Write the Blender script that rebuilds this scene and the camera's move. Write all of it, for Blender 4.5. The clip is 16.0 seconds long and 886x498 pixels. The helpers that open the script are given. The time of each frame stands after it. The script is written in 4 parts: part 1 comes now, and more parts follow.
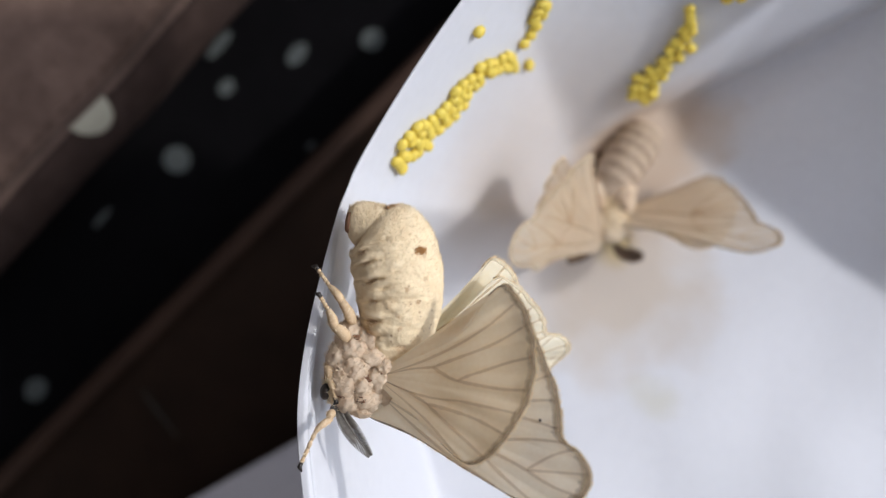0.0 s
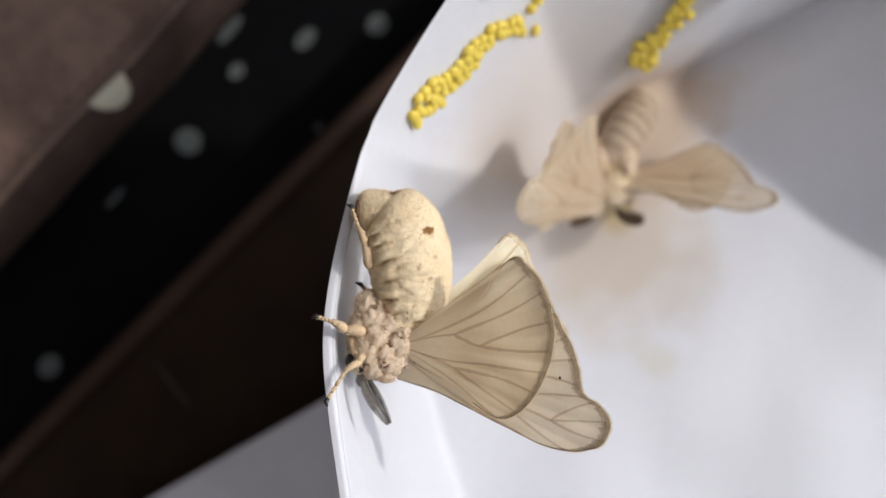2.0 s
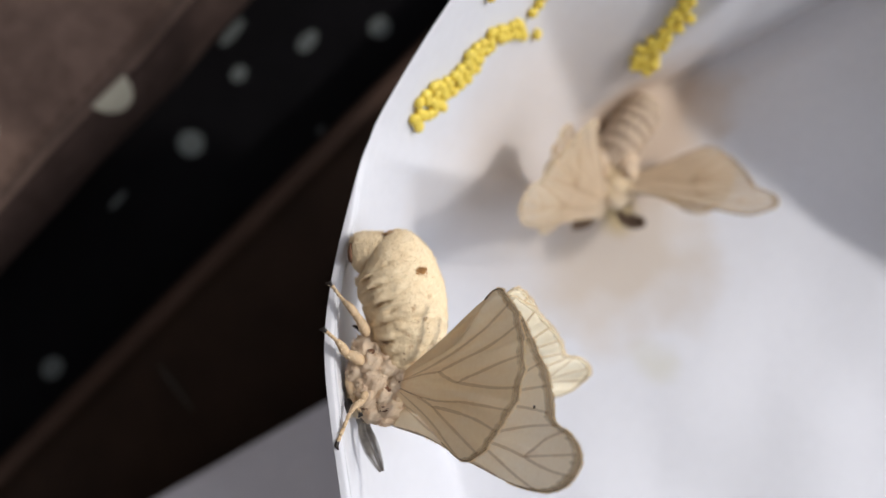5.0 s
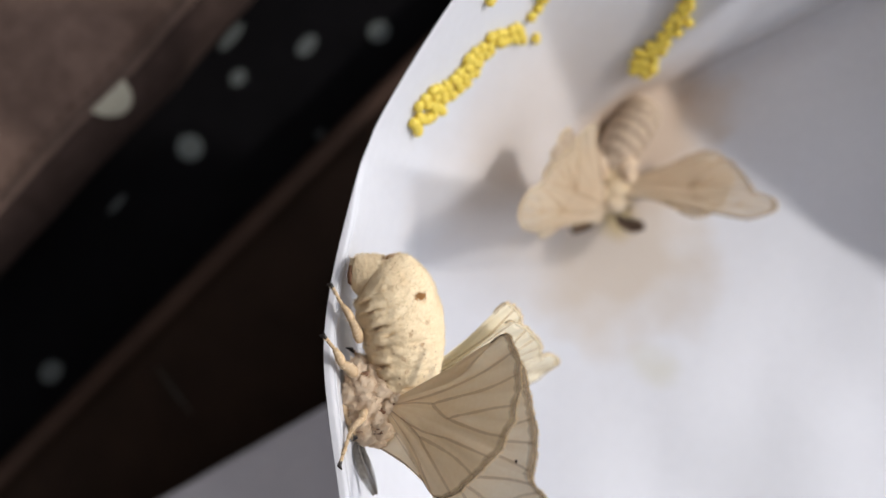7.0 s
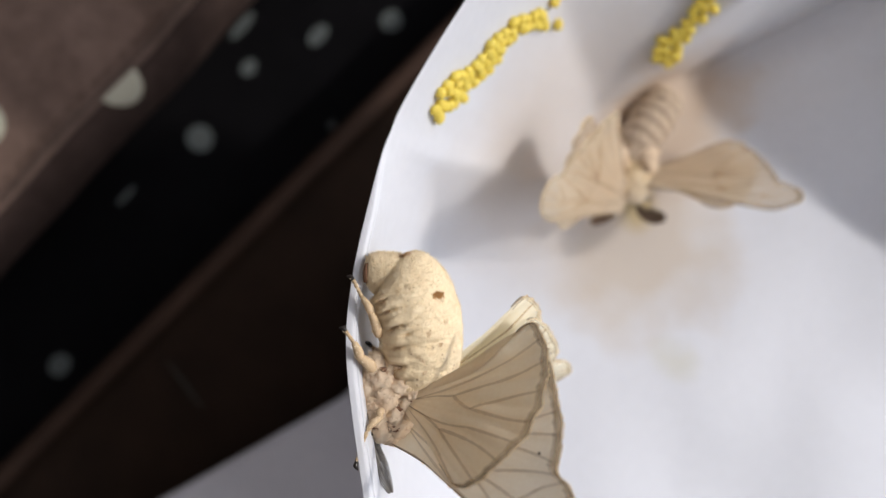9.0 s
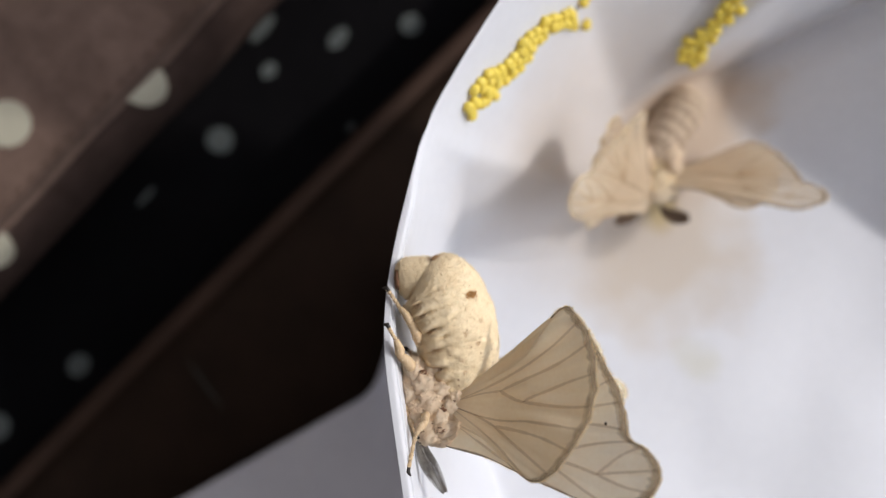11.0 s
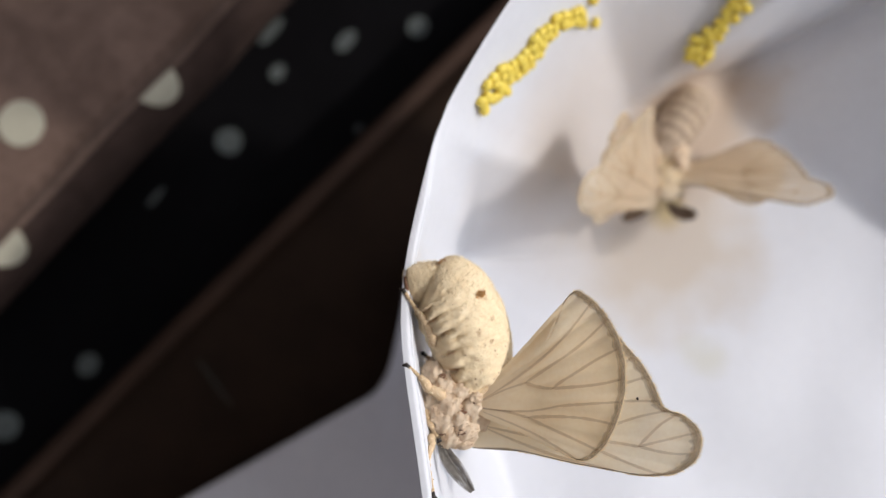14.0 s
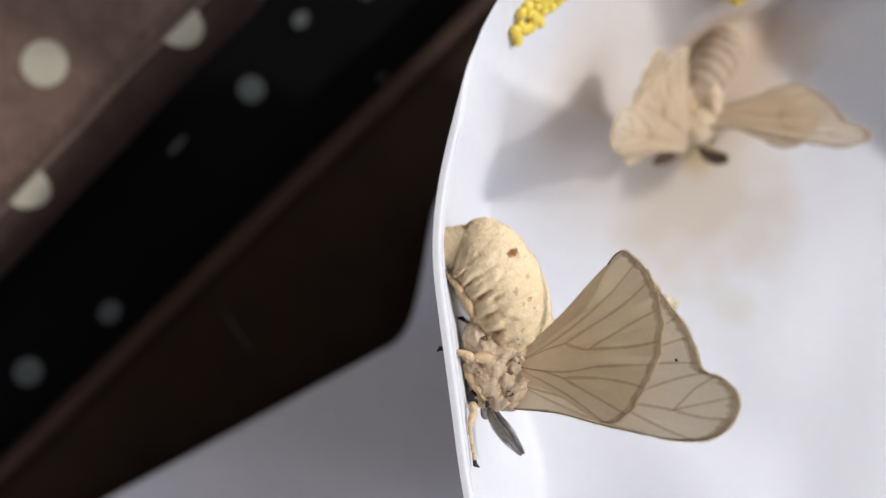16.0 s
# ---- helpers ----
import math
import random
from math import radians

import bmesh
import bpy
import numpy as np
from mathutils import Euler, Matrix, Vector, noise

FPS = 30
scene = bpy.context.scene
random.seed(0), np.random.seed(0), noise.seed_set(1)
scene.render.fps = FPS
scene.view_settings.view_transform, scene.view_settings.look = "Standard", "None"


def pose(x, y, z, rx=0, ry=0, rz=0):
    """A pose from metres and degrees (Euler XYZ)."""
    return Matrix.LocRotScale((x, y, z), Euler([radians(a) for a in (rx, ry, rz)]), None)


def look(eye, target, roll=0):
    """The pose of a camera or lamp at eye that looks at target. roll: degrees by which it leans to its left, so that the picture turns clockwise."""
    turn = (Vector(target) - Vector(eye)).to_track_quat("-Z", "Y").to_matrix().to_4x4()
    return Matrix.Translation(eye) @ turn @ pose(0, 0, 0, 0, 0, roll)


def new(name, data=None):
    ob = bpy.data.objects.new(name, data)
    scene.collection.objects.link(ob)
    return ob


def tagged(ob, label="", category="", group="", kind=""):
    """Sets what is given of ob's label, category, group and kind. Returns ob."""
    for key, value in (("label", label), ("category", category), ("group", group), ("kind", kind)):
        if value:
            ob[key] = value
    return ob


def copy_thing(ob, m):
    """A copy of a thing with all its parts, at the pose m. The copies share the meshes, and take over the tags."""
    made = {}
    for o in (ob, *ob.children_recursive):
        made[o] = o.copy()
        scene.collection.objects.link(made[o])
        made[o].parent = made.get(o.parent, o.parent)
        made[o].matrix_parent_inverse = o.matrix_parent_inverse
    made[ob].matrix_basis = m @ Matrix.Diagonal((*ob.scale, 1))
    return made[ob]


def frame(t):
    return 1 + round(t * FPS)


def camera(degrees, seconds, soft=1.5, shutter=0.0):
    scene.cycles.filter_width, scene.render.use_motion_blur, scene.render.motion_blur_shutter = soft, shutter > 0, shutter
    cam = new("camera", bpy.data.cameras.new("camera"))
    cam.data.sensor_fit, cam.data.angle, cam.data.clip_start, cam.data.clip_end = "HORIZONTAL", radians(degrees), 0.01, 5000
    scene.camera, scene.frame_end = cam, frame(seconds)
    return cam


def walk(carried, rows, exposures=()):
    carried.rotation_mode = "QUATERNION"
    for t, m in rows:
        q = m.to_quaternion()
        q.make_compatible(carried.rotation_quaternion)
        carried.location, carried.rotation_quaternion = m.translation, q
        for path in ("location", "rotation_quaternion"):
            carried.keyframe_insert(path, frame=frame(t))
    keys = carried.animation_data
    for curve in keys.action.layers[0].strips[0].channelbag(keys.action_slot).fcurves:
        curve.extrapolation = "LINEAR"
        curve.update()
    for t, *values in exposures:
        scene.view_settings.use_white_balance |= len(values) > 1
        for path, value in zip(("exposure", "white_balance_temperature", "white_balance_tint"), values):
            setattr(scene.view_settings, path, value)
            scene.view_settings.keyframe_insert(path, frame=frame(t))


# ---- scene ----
cam = camera(53.0, 16.0, soft=1.25)
cam.data.dof.use_dof, cam.data.dof.focus_distance, cam.data.dof.aperture_fstop = True, 0.069, 19.0
METRES, EYE, TILT, LEAN, TURN = 0.0291, 0.19, -90.0, 0.0, 0.0
ROWS = [
    (0.0, 0.0, 0.0, 0.0, 0.0, 0.0, -0.0),
    (0.5, -0.049, -0.0723, -0.1152, -0.29, 0.35, 0.22),
    (1.0, -0.0422, -0.1101, -0.1538, -0.26, 0.28, 0.19),
    (1.5, -0.0782, -0.1608, -0.2107, -0.49, 0.91, 0.22),
    (2.0, -0.0676, -0.1396, -0.209, -0.44, 0.89, 0.19),
    (2.5, -0.0677, -0.1436, -0.2058, -0.36, 0.96, 0.13),
    (3.0, -0.0676, -0.1581, -0.2086, -0.43, 1.04, 0.13),
    (3.5, -0.0674, -0.1577, -0.2019, -0.31, 1.02, 0.09),
    (4.0, -0.0627, -0.1487, -0.2063, -0.28, 0.94, 0.16),
    (6.5, -0.0653, -0.1514, -0.1923, -0.29, 1.09, 0.15),
    (7.0, -0.0648, -0.1514, -0.2018, -0.35, 1.2, 0.17),
    (7.5, -0.0938, -0.1242, -0.245, -0.44, 0.88, 0.08),
    (8.0, -0.1102, -0.15, -0.2536, -0.61, 1.34, 0.12),
    (8.5, -0.1075, -0.1399, -0.2507, -0.4, 1.28, 0.14),
    (9.0, -0.1286, -0.0856, -0.2173, -0.22, 0.9, 0.08),
    (11.5, -0.2428, -0.1113, -0.2874, -0.17, 1.7, -0.2),
    (12.0, -0.2488, -0.1176, -0.3041, -0.18, 1.75, -0.1),
    (12.5, -0.2561, -0.1327, -0.302, -0.05, 1.74, -0.16),
    (13.0, -0.274, -0.129, -0.3082, -0.1, 1.92, -0.16),
    (13.5, -0.2739, -0.1458, -0.3164, -0.22, 2.04, -0.1),
    (14.0, -0.2764, -0.1499, -0.3215, -0.23, 2.16, -0.15),
    (14.5, -0.2768, -0.1578, -0.325, -0.24, 2.3, -0.2),
    (15.0, -0.2735, -0.1442, -0.3767, -0.17, 2.33, -0.22),
    (15.5, -0.3215, -0.1385, -0.468, 0.53, 0.97, -0.62),
    (16.0, -0.3261, -0.1005, -0.453, 0.67, 0.47, -0.83),
]
walk(cam, [(t, pose(0, 0, EYE, TILT, LEAN, TURN) @ pose(METRES * x, METRES * y, METRES * z, 90 + pitch, roll, yaw)) for t, x, y, z, yaw, pitch, roll in ROWS],
     exposures=[(0.0, -0.44, 6180, 13), (2.0, -0.44, 6480, 13), (16.0, -0.36, 6480, 13)])

# ---- daylight ----
SUN_ELEVATION, SUN_AZIMUTH = 36.0, 14.0     # azimuth counted from +x towards +y
world = bpy.data.worlds.new("daylight")
world.use_nodes = True
scene.world = world
wn = world.node_tree
sky = wn.nodes.new("ShaderNodeTexSky")
sky.sky_type, sky.sun_disc = "NISHITA", False
sky.sun_elevation, sky.sun_rotation = radians(SUN_ELEVATION), radians(90 - SUN_AZIMUTH)
wn.nodes["Background"].inputs["Strength"].default_value = 0.12
wn.links.new(sky.outputs["Color"], wn.nodes["Background"].inputs["Color"])
sun = new("sun", bpy.data.lights.new("sun", "SUN"))
sun.data.energy, sun.data.angle, sun.data.color = 2.35, radians(2.5), (1.0, 0.96, 0.88)
ce, se = math.cos(radians(SUN_ELEVATION)), math.sin(radians(SUN_ELEVATION))
SUNWARD = Vector((ce * math.cos(radians(SUN_AZIMUTH)), ce * math.sin(radians(SUN_AZIMUTH)), se))
sun.matrix_world = look(SUNWARD * 3, (0, 0, 0))
# added area lamp for the sky's light, in the opening of an unseen window
WINDOW_AT, WINDOW_W, WINDOW_H, WINDOW_Z = 1.35, 2.4, 1.7, 1.2
pane = new("added_skylight", bpy.data.lights.new("added_skylight", "AREA"))
pane.data.shape, pane.data.size, pane.data.size_y, pane.data.energy, pane.data.color = "RECTANGLE", WINDOW_W, WINDOW_H, 48.0, (0.90, 0.95, 1.0)
wdir = Vector((math.cos(radians(SUN_AZIMUTH)), math.sin(radians(SUN_AZIMUTH)), 0))
pane.matrix_world = look(wdir * (WINDOW_AT + 0.02) + Vector((0, 0, WINDOW_Z)), Vector((0, 0, WINDOW_Z)))


# ---- materials ----
def material(name, colour, rough=0.6, second=None, grain=2000.0, blotch=150.0, bump=0.1, depth=0.0001, through_light=0.0, sheen=0.0, specular=0.5, clear=0.0, pits=0.0, clear_far=0.0):
    """A surface of two noise scales between two colours, with relief, and with some light passing through thin sheets."""
    m = bpy.data.materials.new(name)
    m.use_nodes = True
    t, p = m.node_tree, m.node_tree.nodes["Principled BSDF"]
    out = t.nodes["Material Output"]
    co = t.nodes.new("ShaderNodeTexCoord")
    fine, wide = t.nodes.new("ShaderNodeTexNoise"), t.nodes.new("ShaderNodeTexNoise")
    fine.inputs["Scale"].default_value, wide.inputs["Scale"].default_value = grain, blotch
    fine.inputs["Detail"].default_value, wide.inputs["Detail"].default_value = 5, 3
    for n in (fine, wide):
        t.links.new(co.outputs["Object"], n.inputs["Vector"])
    add = t.nodes.new("ShaderNodeMath")
    add.operation = "ADD"
    t.links.new(fine.outputs["Fac"], add.inputs[0])
    t.links.new(wide.outputs["Fac"], add.inputs[1])
    ramp = t.nodes.new("ShaderNodeMapRange")
    ramp.inputs["From Min"].default_value, ramp.inputs["From Max"].default_value = 0.7, 1.3
    t.links.new(add.outputs[0], ramp.inputs["Value"])
    mix = t.nodes.new("ShaderNodeMix")
    mix.data_type = "RGBA"
    second = second or tuple(c * 0.8 for c in colour)
    mix.inputs["A"].default_value, mix.inputs["B"].default_value = (*second, 1), (*colour, 1)
    t.links.new(ramp.outputs["Result"], mix.inputs["Factor"])
    t.links.new(mix.outputs["Result"], p.inputs["Base Color"])
    p.inputs["Roughness"].default_value = rough
    p.inputs["Specular IOR Level"].default_value = specular
    if sheen:
        p.inputs["Sheen Weight"].default_value = sheen
    b = t.nodes.new("ShaderNodeBump")
    b.inputs["Strength"].default_value, b.inputs["Distance"].default_value = bump, depth
    t.links.new(fine.outputs["Fac"], b.inputs["Height"])
    t.links.new(b.outputs["Normal"], p.inputs["Normal"])
    if pits:
        vo, b2 = t.nodes.new("ShaderNodeTexVoronoi"), t.nodes.new("ShaderNodeBump")
        vo.inputs["Scale"].default_value, vo.inputs["Randomness"].default_value = pits, 1.0
        warp = t.nodes.new("ShaderNodeMix")
        warp.data_type, warp.blend_type = "RGBA", "ADD"
        warp.inputs["Factor"].default_value = 0.0006
        t.links.new(co.outputs["Object"], warp.inputs["A"])
        t.links.new(wide.outputs["Color"], warp.inputs["B"])
        t.links.new(warp.outputs["Result"], vo.inputs["Vector"])
        sm = t.nodes.new("ShaderNodeMapRange")
        sm.inputs["From Min"].default_value, sm.inputs["From Max"].default_value = 0.05, 0.35
        t.links.new(vo.outputs["Distance"], sm.inputs["Value"])
        b2.inputs["Strength"].default_value, b2.inputs["Distance"].default_value = 0.4, 0.0001
        t.links.new(sm.outputs["Result"], b2.inputs["Height"])
        t.links.new(b.outputs["Normal"], b2.inputs["Normal"])
        t.links.new(b2.outputs["Normal"], p.inputs["Normal"])
    if through_light:
        tr, ms = t.nodes.new("ShaderNodeBsdfTranslucent"), t.nodes.new("ShaderNodeMixShader")
        ms.inputs["Fac"].default_value = through_light
        t.links.new(mix.outputs["Result"], tr.inputs["Color"])
        t.links.new(p.outputs["BSDF"], ms.inputs[1])
        t.links.new(tr.outputs["BSDF"], ms.inputs[2])
        t.links.new(ms.outputs["Shader"], out.inputs["Surface"])
    if clear:
        tp, mc = t.nodes.new("ShaderNodeBsdfTransparent"), t.nodes.new("ShaderNodeMixShader")
        mc.inputs["Fac"].default_value = clear
        if clear_far:       # scales grow thin away from the wing's root
            ln, mr = t.nodes.new("ShaderNodeVectorMath"), t.nodes.new("ShaderNodeMapRange")
            ln.operation = "LENGTH"
            t.links.new(co.outputs["Object"], ln.inputs[0])
            t.links.new(ln.outputs["Value"], mr.inputs["Value"])
            for key, v in (("From Min", 0.004), ("From Max", 0.016), ("To Min", clear), ("To Max", clear_far)):
                mr.inputs[key].default_value = v
            t.links.new(mr.outputs["Result"], mc.inputs["Fac"])
        t.links.new(out.inputs["Surface"].links[0].from_socket, mc.inputs[1])
        t.links.new(tp.outputs["BSDF"], mc.inputs[2])
        t.links.new(mc.outputs["Shader"], out.inputs["Surface"])
    m["mix"] = mix.name
    return m


def stain(m, place, size, colour, strength, wobble, scale=140):
    """A dried blotch with an uneven edge at one place of a sheet."""
    t = m.node_tree
    mix = t.nodes[m["mix"]]
    targets = [l.to_socket for l in mix.outputs["Result"].links]
    co = t.nodes.new("ShaderNodeTexCoord")
    d = t.nodes.new("ShaderNodeVectorMath")
    d.operation = "DISTANCE"
    nz = t.nodes.new("ShaderNodeTexNoise")
    nz.inputs["Scale"].default_value, nz.inputs["Detail"].default_value = scale, 4
    t.links.new(co.outputs["Object"], nz.inputs["Vector"])
    t.links.new(co.outputs["Object"], d.inputs[0])
    d.inputs[1].default_value = place
    k = t.nodes.new("ShaderNodeMath")
    k.operation = "MULTIPLY_ADD"
    k.inputs[1].default_value = wobble
    t.links.new(nz.outputs["Fac"], k.inputs[0])
    t.links.new(d.outputs["Value"], k.inputs[2])
    r = t.nodes.new("ShaderNodeMapRange")
    r.inputs["From Min"].default_value, r.inputs["From Max"].default_value = size + wobble * 0.5, size * 0.45 + wobble * 0.5
    r.inputs["To Max"].default_value = strength
    t.links.new(k.outputs[0], r.inputs["Value"])
    over = t.nodes.new("ShaderNodeMix")
    over.data_type = "RGBA"
    over.inputs["B"].default_value = (*colour, 1)
    t.links.new(r.outputs["Result"], over.inputs["Factor"])
    t.links.new(mix.outputs["Result"], over.inputs["A"])
    for s in targets:
        t.links.new(over.outputs["Result"], s)
    m["mix"] = over.name


PAPER = material("paper", (0.79, 0.80, 0.84), 0.75, (0.75, 0.76, 0.80), 900, 60, 0.05, 0.0001, 0.23, specular=0.2)
LOWER_PAPER = material("lower_paper", (0.72, 0.72, 0.77), 0.75, (0.64, 0.64, 0.70), 900, 60, 0.05, 0.0001, 0.1, specular=0.2)
EGG = material("egg", (0.92, 0.77, 0.15), 0.45, (0.88, 0.68, 0.09), 2500, 500, 0.08, 0.00005, 0.25)
# the dotted cloth in the recess: its shade is painted in as near-black
SHADED_CLOTH = material("shaded_cloth", (0.0046, 0.0041, 0.005), 0.95, (0.0026, 0.0024, 0.003), 2600, 200, 0.5, 0.0002, specular=0.1)
SHADED_DOT = material("shaded_dot_print", (0.13, 0.145, 0.14), 0.9, (0.09, 0.10, 0.10), 2600, 200, 0.4, 0.0002, specular=0.1)
CLOTH = material("cloth", (0.182, 0.122, 0.098), 0.95, (0.106, 0.070, 0.056), 2200, 350, 0.5, 0.0002, sheen=0.1, specular=0.1)
SEAM_EDGE = material("seam_edge", (0.12, 0.085, 0.070), 0.95, (0.07, 0.05, 0.042), 2200, 350, 0.5, 0.0002, specular=0.1)
# CLOTH in a darker brown: the shade beyond the seam is painted in
HEM_SHADED = material("hem_strip_shaded", (0.066, 0.044, 0.037), 0.95, (0.038, 0.025, 0.021), 2200, 350, 0.5, 0.0002, specular=0.1)
DOT = material("dot_print", (0.46, 0.44, 0.35), 0.9, (0.37, 0.35, 0.28), 2600, 200, 0.4, 0.0002, specular=0.1)
LEATHER = material("leather", (0.026, 0.0155, 0.0105), 0.75, (0.015, 0.0092, 0.0065), 1500, 120, 0.3, 0.0002, specular=0.08)
BINDING = material("binding", (0.050, 0.027, 0.018), 0.8, (0.032, 0.017, 0.011), 1500, 120, 0.3, 0.0002, specular=0.25)
GROUND = material("ground", (0.05, 0.04, 0.033), 0.8, (0.03, 0.024, 0.02), 80, 4, 0.3, 0.002)
BODY = material("body_scales", (0.82, 0.69, 0.52), 0.85, (0.66, 0.52, 0.36), 2600, 350, 0.5, 0.0002, sheen=0.2, specular=0.15, pits=900)
SWOLLEN = material("swollen_body_scales", (0.88, 0.74, 0.51), 0.85, (0.78, 0.62, 0.40), 2600, 350, 0.4, 0.0002, sheen=0.2, specular=0.15, pits=1100)
WOOL = material("thorax_wool", (0.93, 0.80, 0.63), 0.85, (0.84, 0.68, 0.51), 1800, 500, 0.3, 0.0002, 0.35, specular=0.1)
FUR = material("fur", (0.89, 0.78, 0.57), 0.8, (0.79, 0.64, 0.42), 1500, 300, 0.0, 0.0001, 0.2, specular=0.15)
WING = material("wing_membrane", (0.97, 0.90, 0.76), 0.75, (0.92, 0.83, 0.67), 3000, 240, 0.35, 0.0001, 0.6, specular=0.15, clear=0.12, clear_far=0.22)
MARGIN = material("wing_margin", (0.50, 0.40, 0.28), 0.85, (0.40, 0.31, 0.21), 3000, 700, 0.3, 0.0001, 0.5, specular=0.1, clear=0.66)
VEIN = material("wing_vein", (0.60, 0.40, 0.23), 0.8, (0.50, 0.32, 0.18), 3000, 300, 0.2, 0.0001, 0.6, specular=0.15, clear=0.74)
# denser upper scales, paled for the sunlight on the clinging moth's left wings
WING_UPPER_LIT = material("wing_upper_scales_lit", (0.97, 0.93, 0.79), 0.75, (0.94, 0.87, 0.70), 3000, 300, 0.3, 0.0001, 0.3, specular=0.15, clear=0.06, clear_far=0.12)
WORN_WING = material("worn_wing_membrane", (0.88, 0.78, 0.63), 0.75, (0.80, 0.68, 0.52), 3000, 300, 0.25, 0.0001, 0.6, specular=0.15, clear=0.28, clear_far=0.55)
# these pale colours also paint sunlight on the clinging moth's left wings
PALE_MARGIN = material("pale_wing_margin", (0.86, 0.77, 0.60), 0.8, (0.78, 0.67, 0.50), 3000, 300, 0.2, 0.0001, 0.5, specular=0.1, clear=0.6)
PALE_VEIN = material("pale_wing_vein", (0.80, 0.67, 0.49), 0.8, (0.70, 0.56, 0.40), 3000, 300, 0.2, 0.0001, 0.6, specular=0.15, clear=0.5)
BROWN = material("brown_mark", (0.50, 0.27, 0.10), 0.85, (0.38, 0.18, 0.06), 3000, 300, 0.2, 0.0001)
# body scales of the resting moth, darkened to paint the shade on its abdomen
SHADED_BODY = material("shaded_body_scales", (0.54, 0.43, 0.33), 0.85, (0.42, 0.32, 0.24), 2600, 350, 0.5, 0.0002, sheen=0.1, specular=0.15, pits=900)
RING = material("ring_scales", (0.42, 0.32, 0.24), 0.85, (0.32, 0.24, 0.17), 2600, 350, 0.4, 0.0002, specular=0.15)
# thorax core, browned to paint the shade between the clumps of wool
SHADE_CORE = material("thorax_shade_core", (0.42, 0.27, 0.17), 0.85, (0.28, 0.17, 0.10), 2000, 400, 0.4, 0.0002, specular=0.15)
# dark brown of the abdomen's tip and of the painted gaps in the wool
CREVICE = material("dark_gap", (0.24, 0.12, 0.065), 0.8, (0.15, 0.075, 0.04), 3000, 300, 0.3, 0.0001)
DARK = material("dark_chitin", (0.025, 0.018, 0.014), 0.35, (0.015, 0.012, 0.01), 3000, 300, 0.1, 0.0001)
FEATHER = material("antenna_grey", (0.26, 0.24, 0.21), 0.6, (0.13, 0.115, 0.10), 3000, 300, 0.1, 0.0001)
BROWN_FEATHER = material("antenna_brown", (0.17, 0.11, 0.07), 0.8, (0.11, 0.07, 0.045), 3000, 300, 0.1, 0.0001)
LEG = material("leg_scales", (0.68, 0.51, 0.33), 0.8, (0.52, 0.37, 0.22), 2500, 400, 0.3, 0.0001, specular=0.2)

MM = 0.001


def part(name, bm, mat, parent=None, label="", smooth=True):
    me = bpy.data.meshes.new(name)
    bm.normal_update()
    if smooth:
        for f in bm.faces:
            f.smooth = True
    bm.to_mesh(me)
    bm.free()
    me.materials.append(mat)
    ob = new(name, me)
    if parent:
        ob.parent = parent
    if label:
        ob["label"] = label
    return ob


def lerp_table(table, v):
    """Piecewise smooth value from rows (v, value)."""
    a = np.array(table, float)
    return float(np.interp(v, a[:, 0], a[:, 1]))


def catmull(points, n, closed=False):
    """A smooth run of n points a span through 2D or 3D points."""
    ps = [Vector(p) for p in points]
    out, c = [], len(ps)
    for i in range(c if closed else c - 1):
        if closed:
            p0, p1, p2, p3 = (ps[(i + k) % c] for k in (-1, 0, 1, 2))
        else:
            p0, p1, p2, p3 = (ps[min(max(i + k, 0), c - 1)] for k in (-1, 0, 1, 2))
        for j in range(n):
            t = j / n
            out.append(0.5 * ((2 * p1) + (p2 - p0) * t + (2 * p0 - 5 * p1 + 4 * p2 - p3) * t * t + (3 * p1 - p0 - 3 * p2 + p3) * t ** 3))
    if not closed:
        out.append(ps[-1])
    return out


def tube(bm, path, radii, sides=8):
    """A tapered round tube along a path, closed at both ends."""
    path = [Vector(p) for p in path]
    rings = []
    for i, p in enumerate(path):
        d = (path[min(i + 1, len(path) - 1)] - path[max(i - 1, 0)]).normalized()
        u = d.cross(Vector((0.31, 0.27, 0.91))).normalized()
        v = d.cross(u)
        r = radii[i] if hasattr(radii, "__len__") else radii
        rings.append([bm.verts.new(p + (u * math.cos(a) + v * math.sin(a)) * r) for a in (2 * math.pi * k / sides for k in range(sides))])
    for a, b in zip(rings, rings[1:]):
        for k in range(sides):
            bm.faces.new((a[k], a[(k + 1) % sides], b[(k + 1) % sides], b[k]))
    bm.faces.new(rings[0][::-1])
    bm.faces.new(rings[-1])


def ball(bm, centre, radii, seg=20, rings=12, rough=0.0):
    """An uneven ellipsoid."""
    made = bmesh.ops.create_uvsphere(bm, u_segments=seg, v_segments=rings, radius=1.0)["verts"]
    for v in made:
        k = 1 + rough * noise.noise(v.co * 3.1 + Vector(centre) * 900)
        v.co = Vector(centre) + Vector((v.co.x * radii[0], v.co.y * radii[1], v.co.z * radii[2])) * k


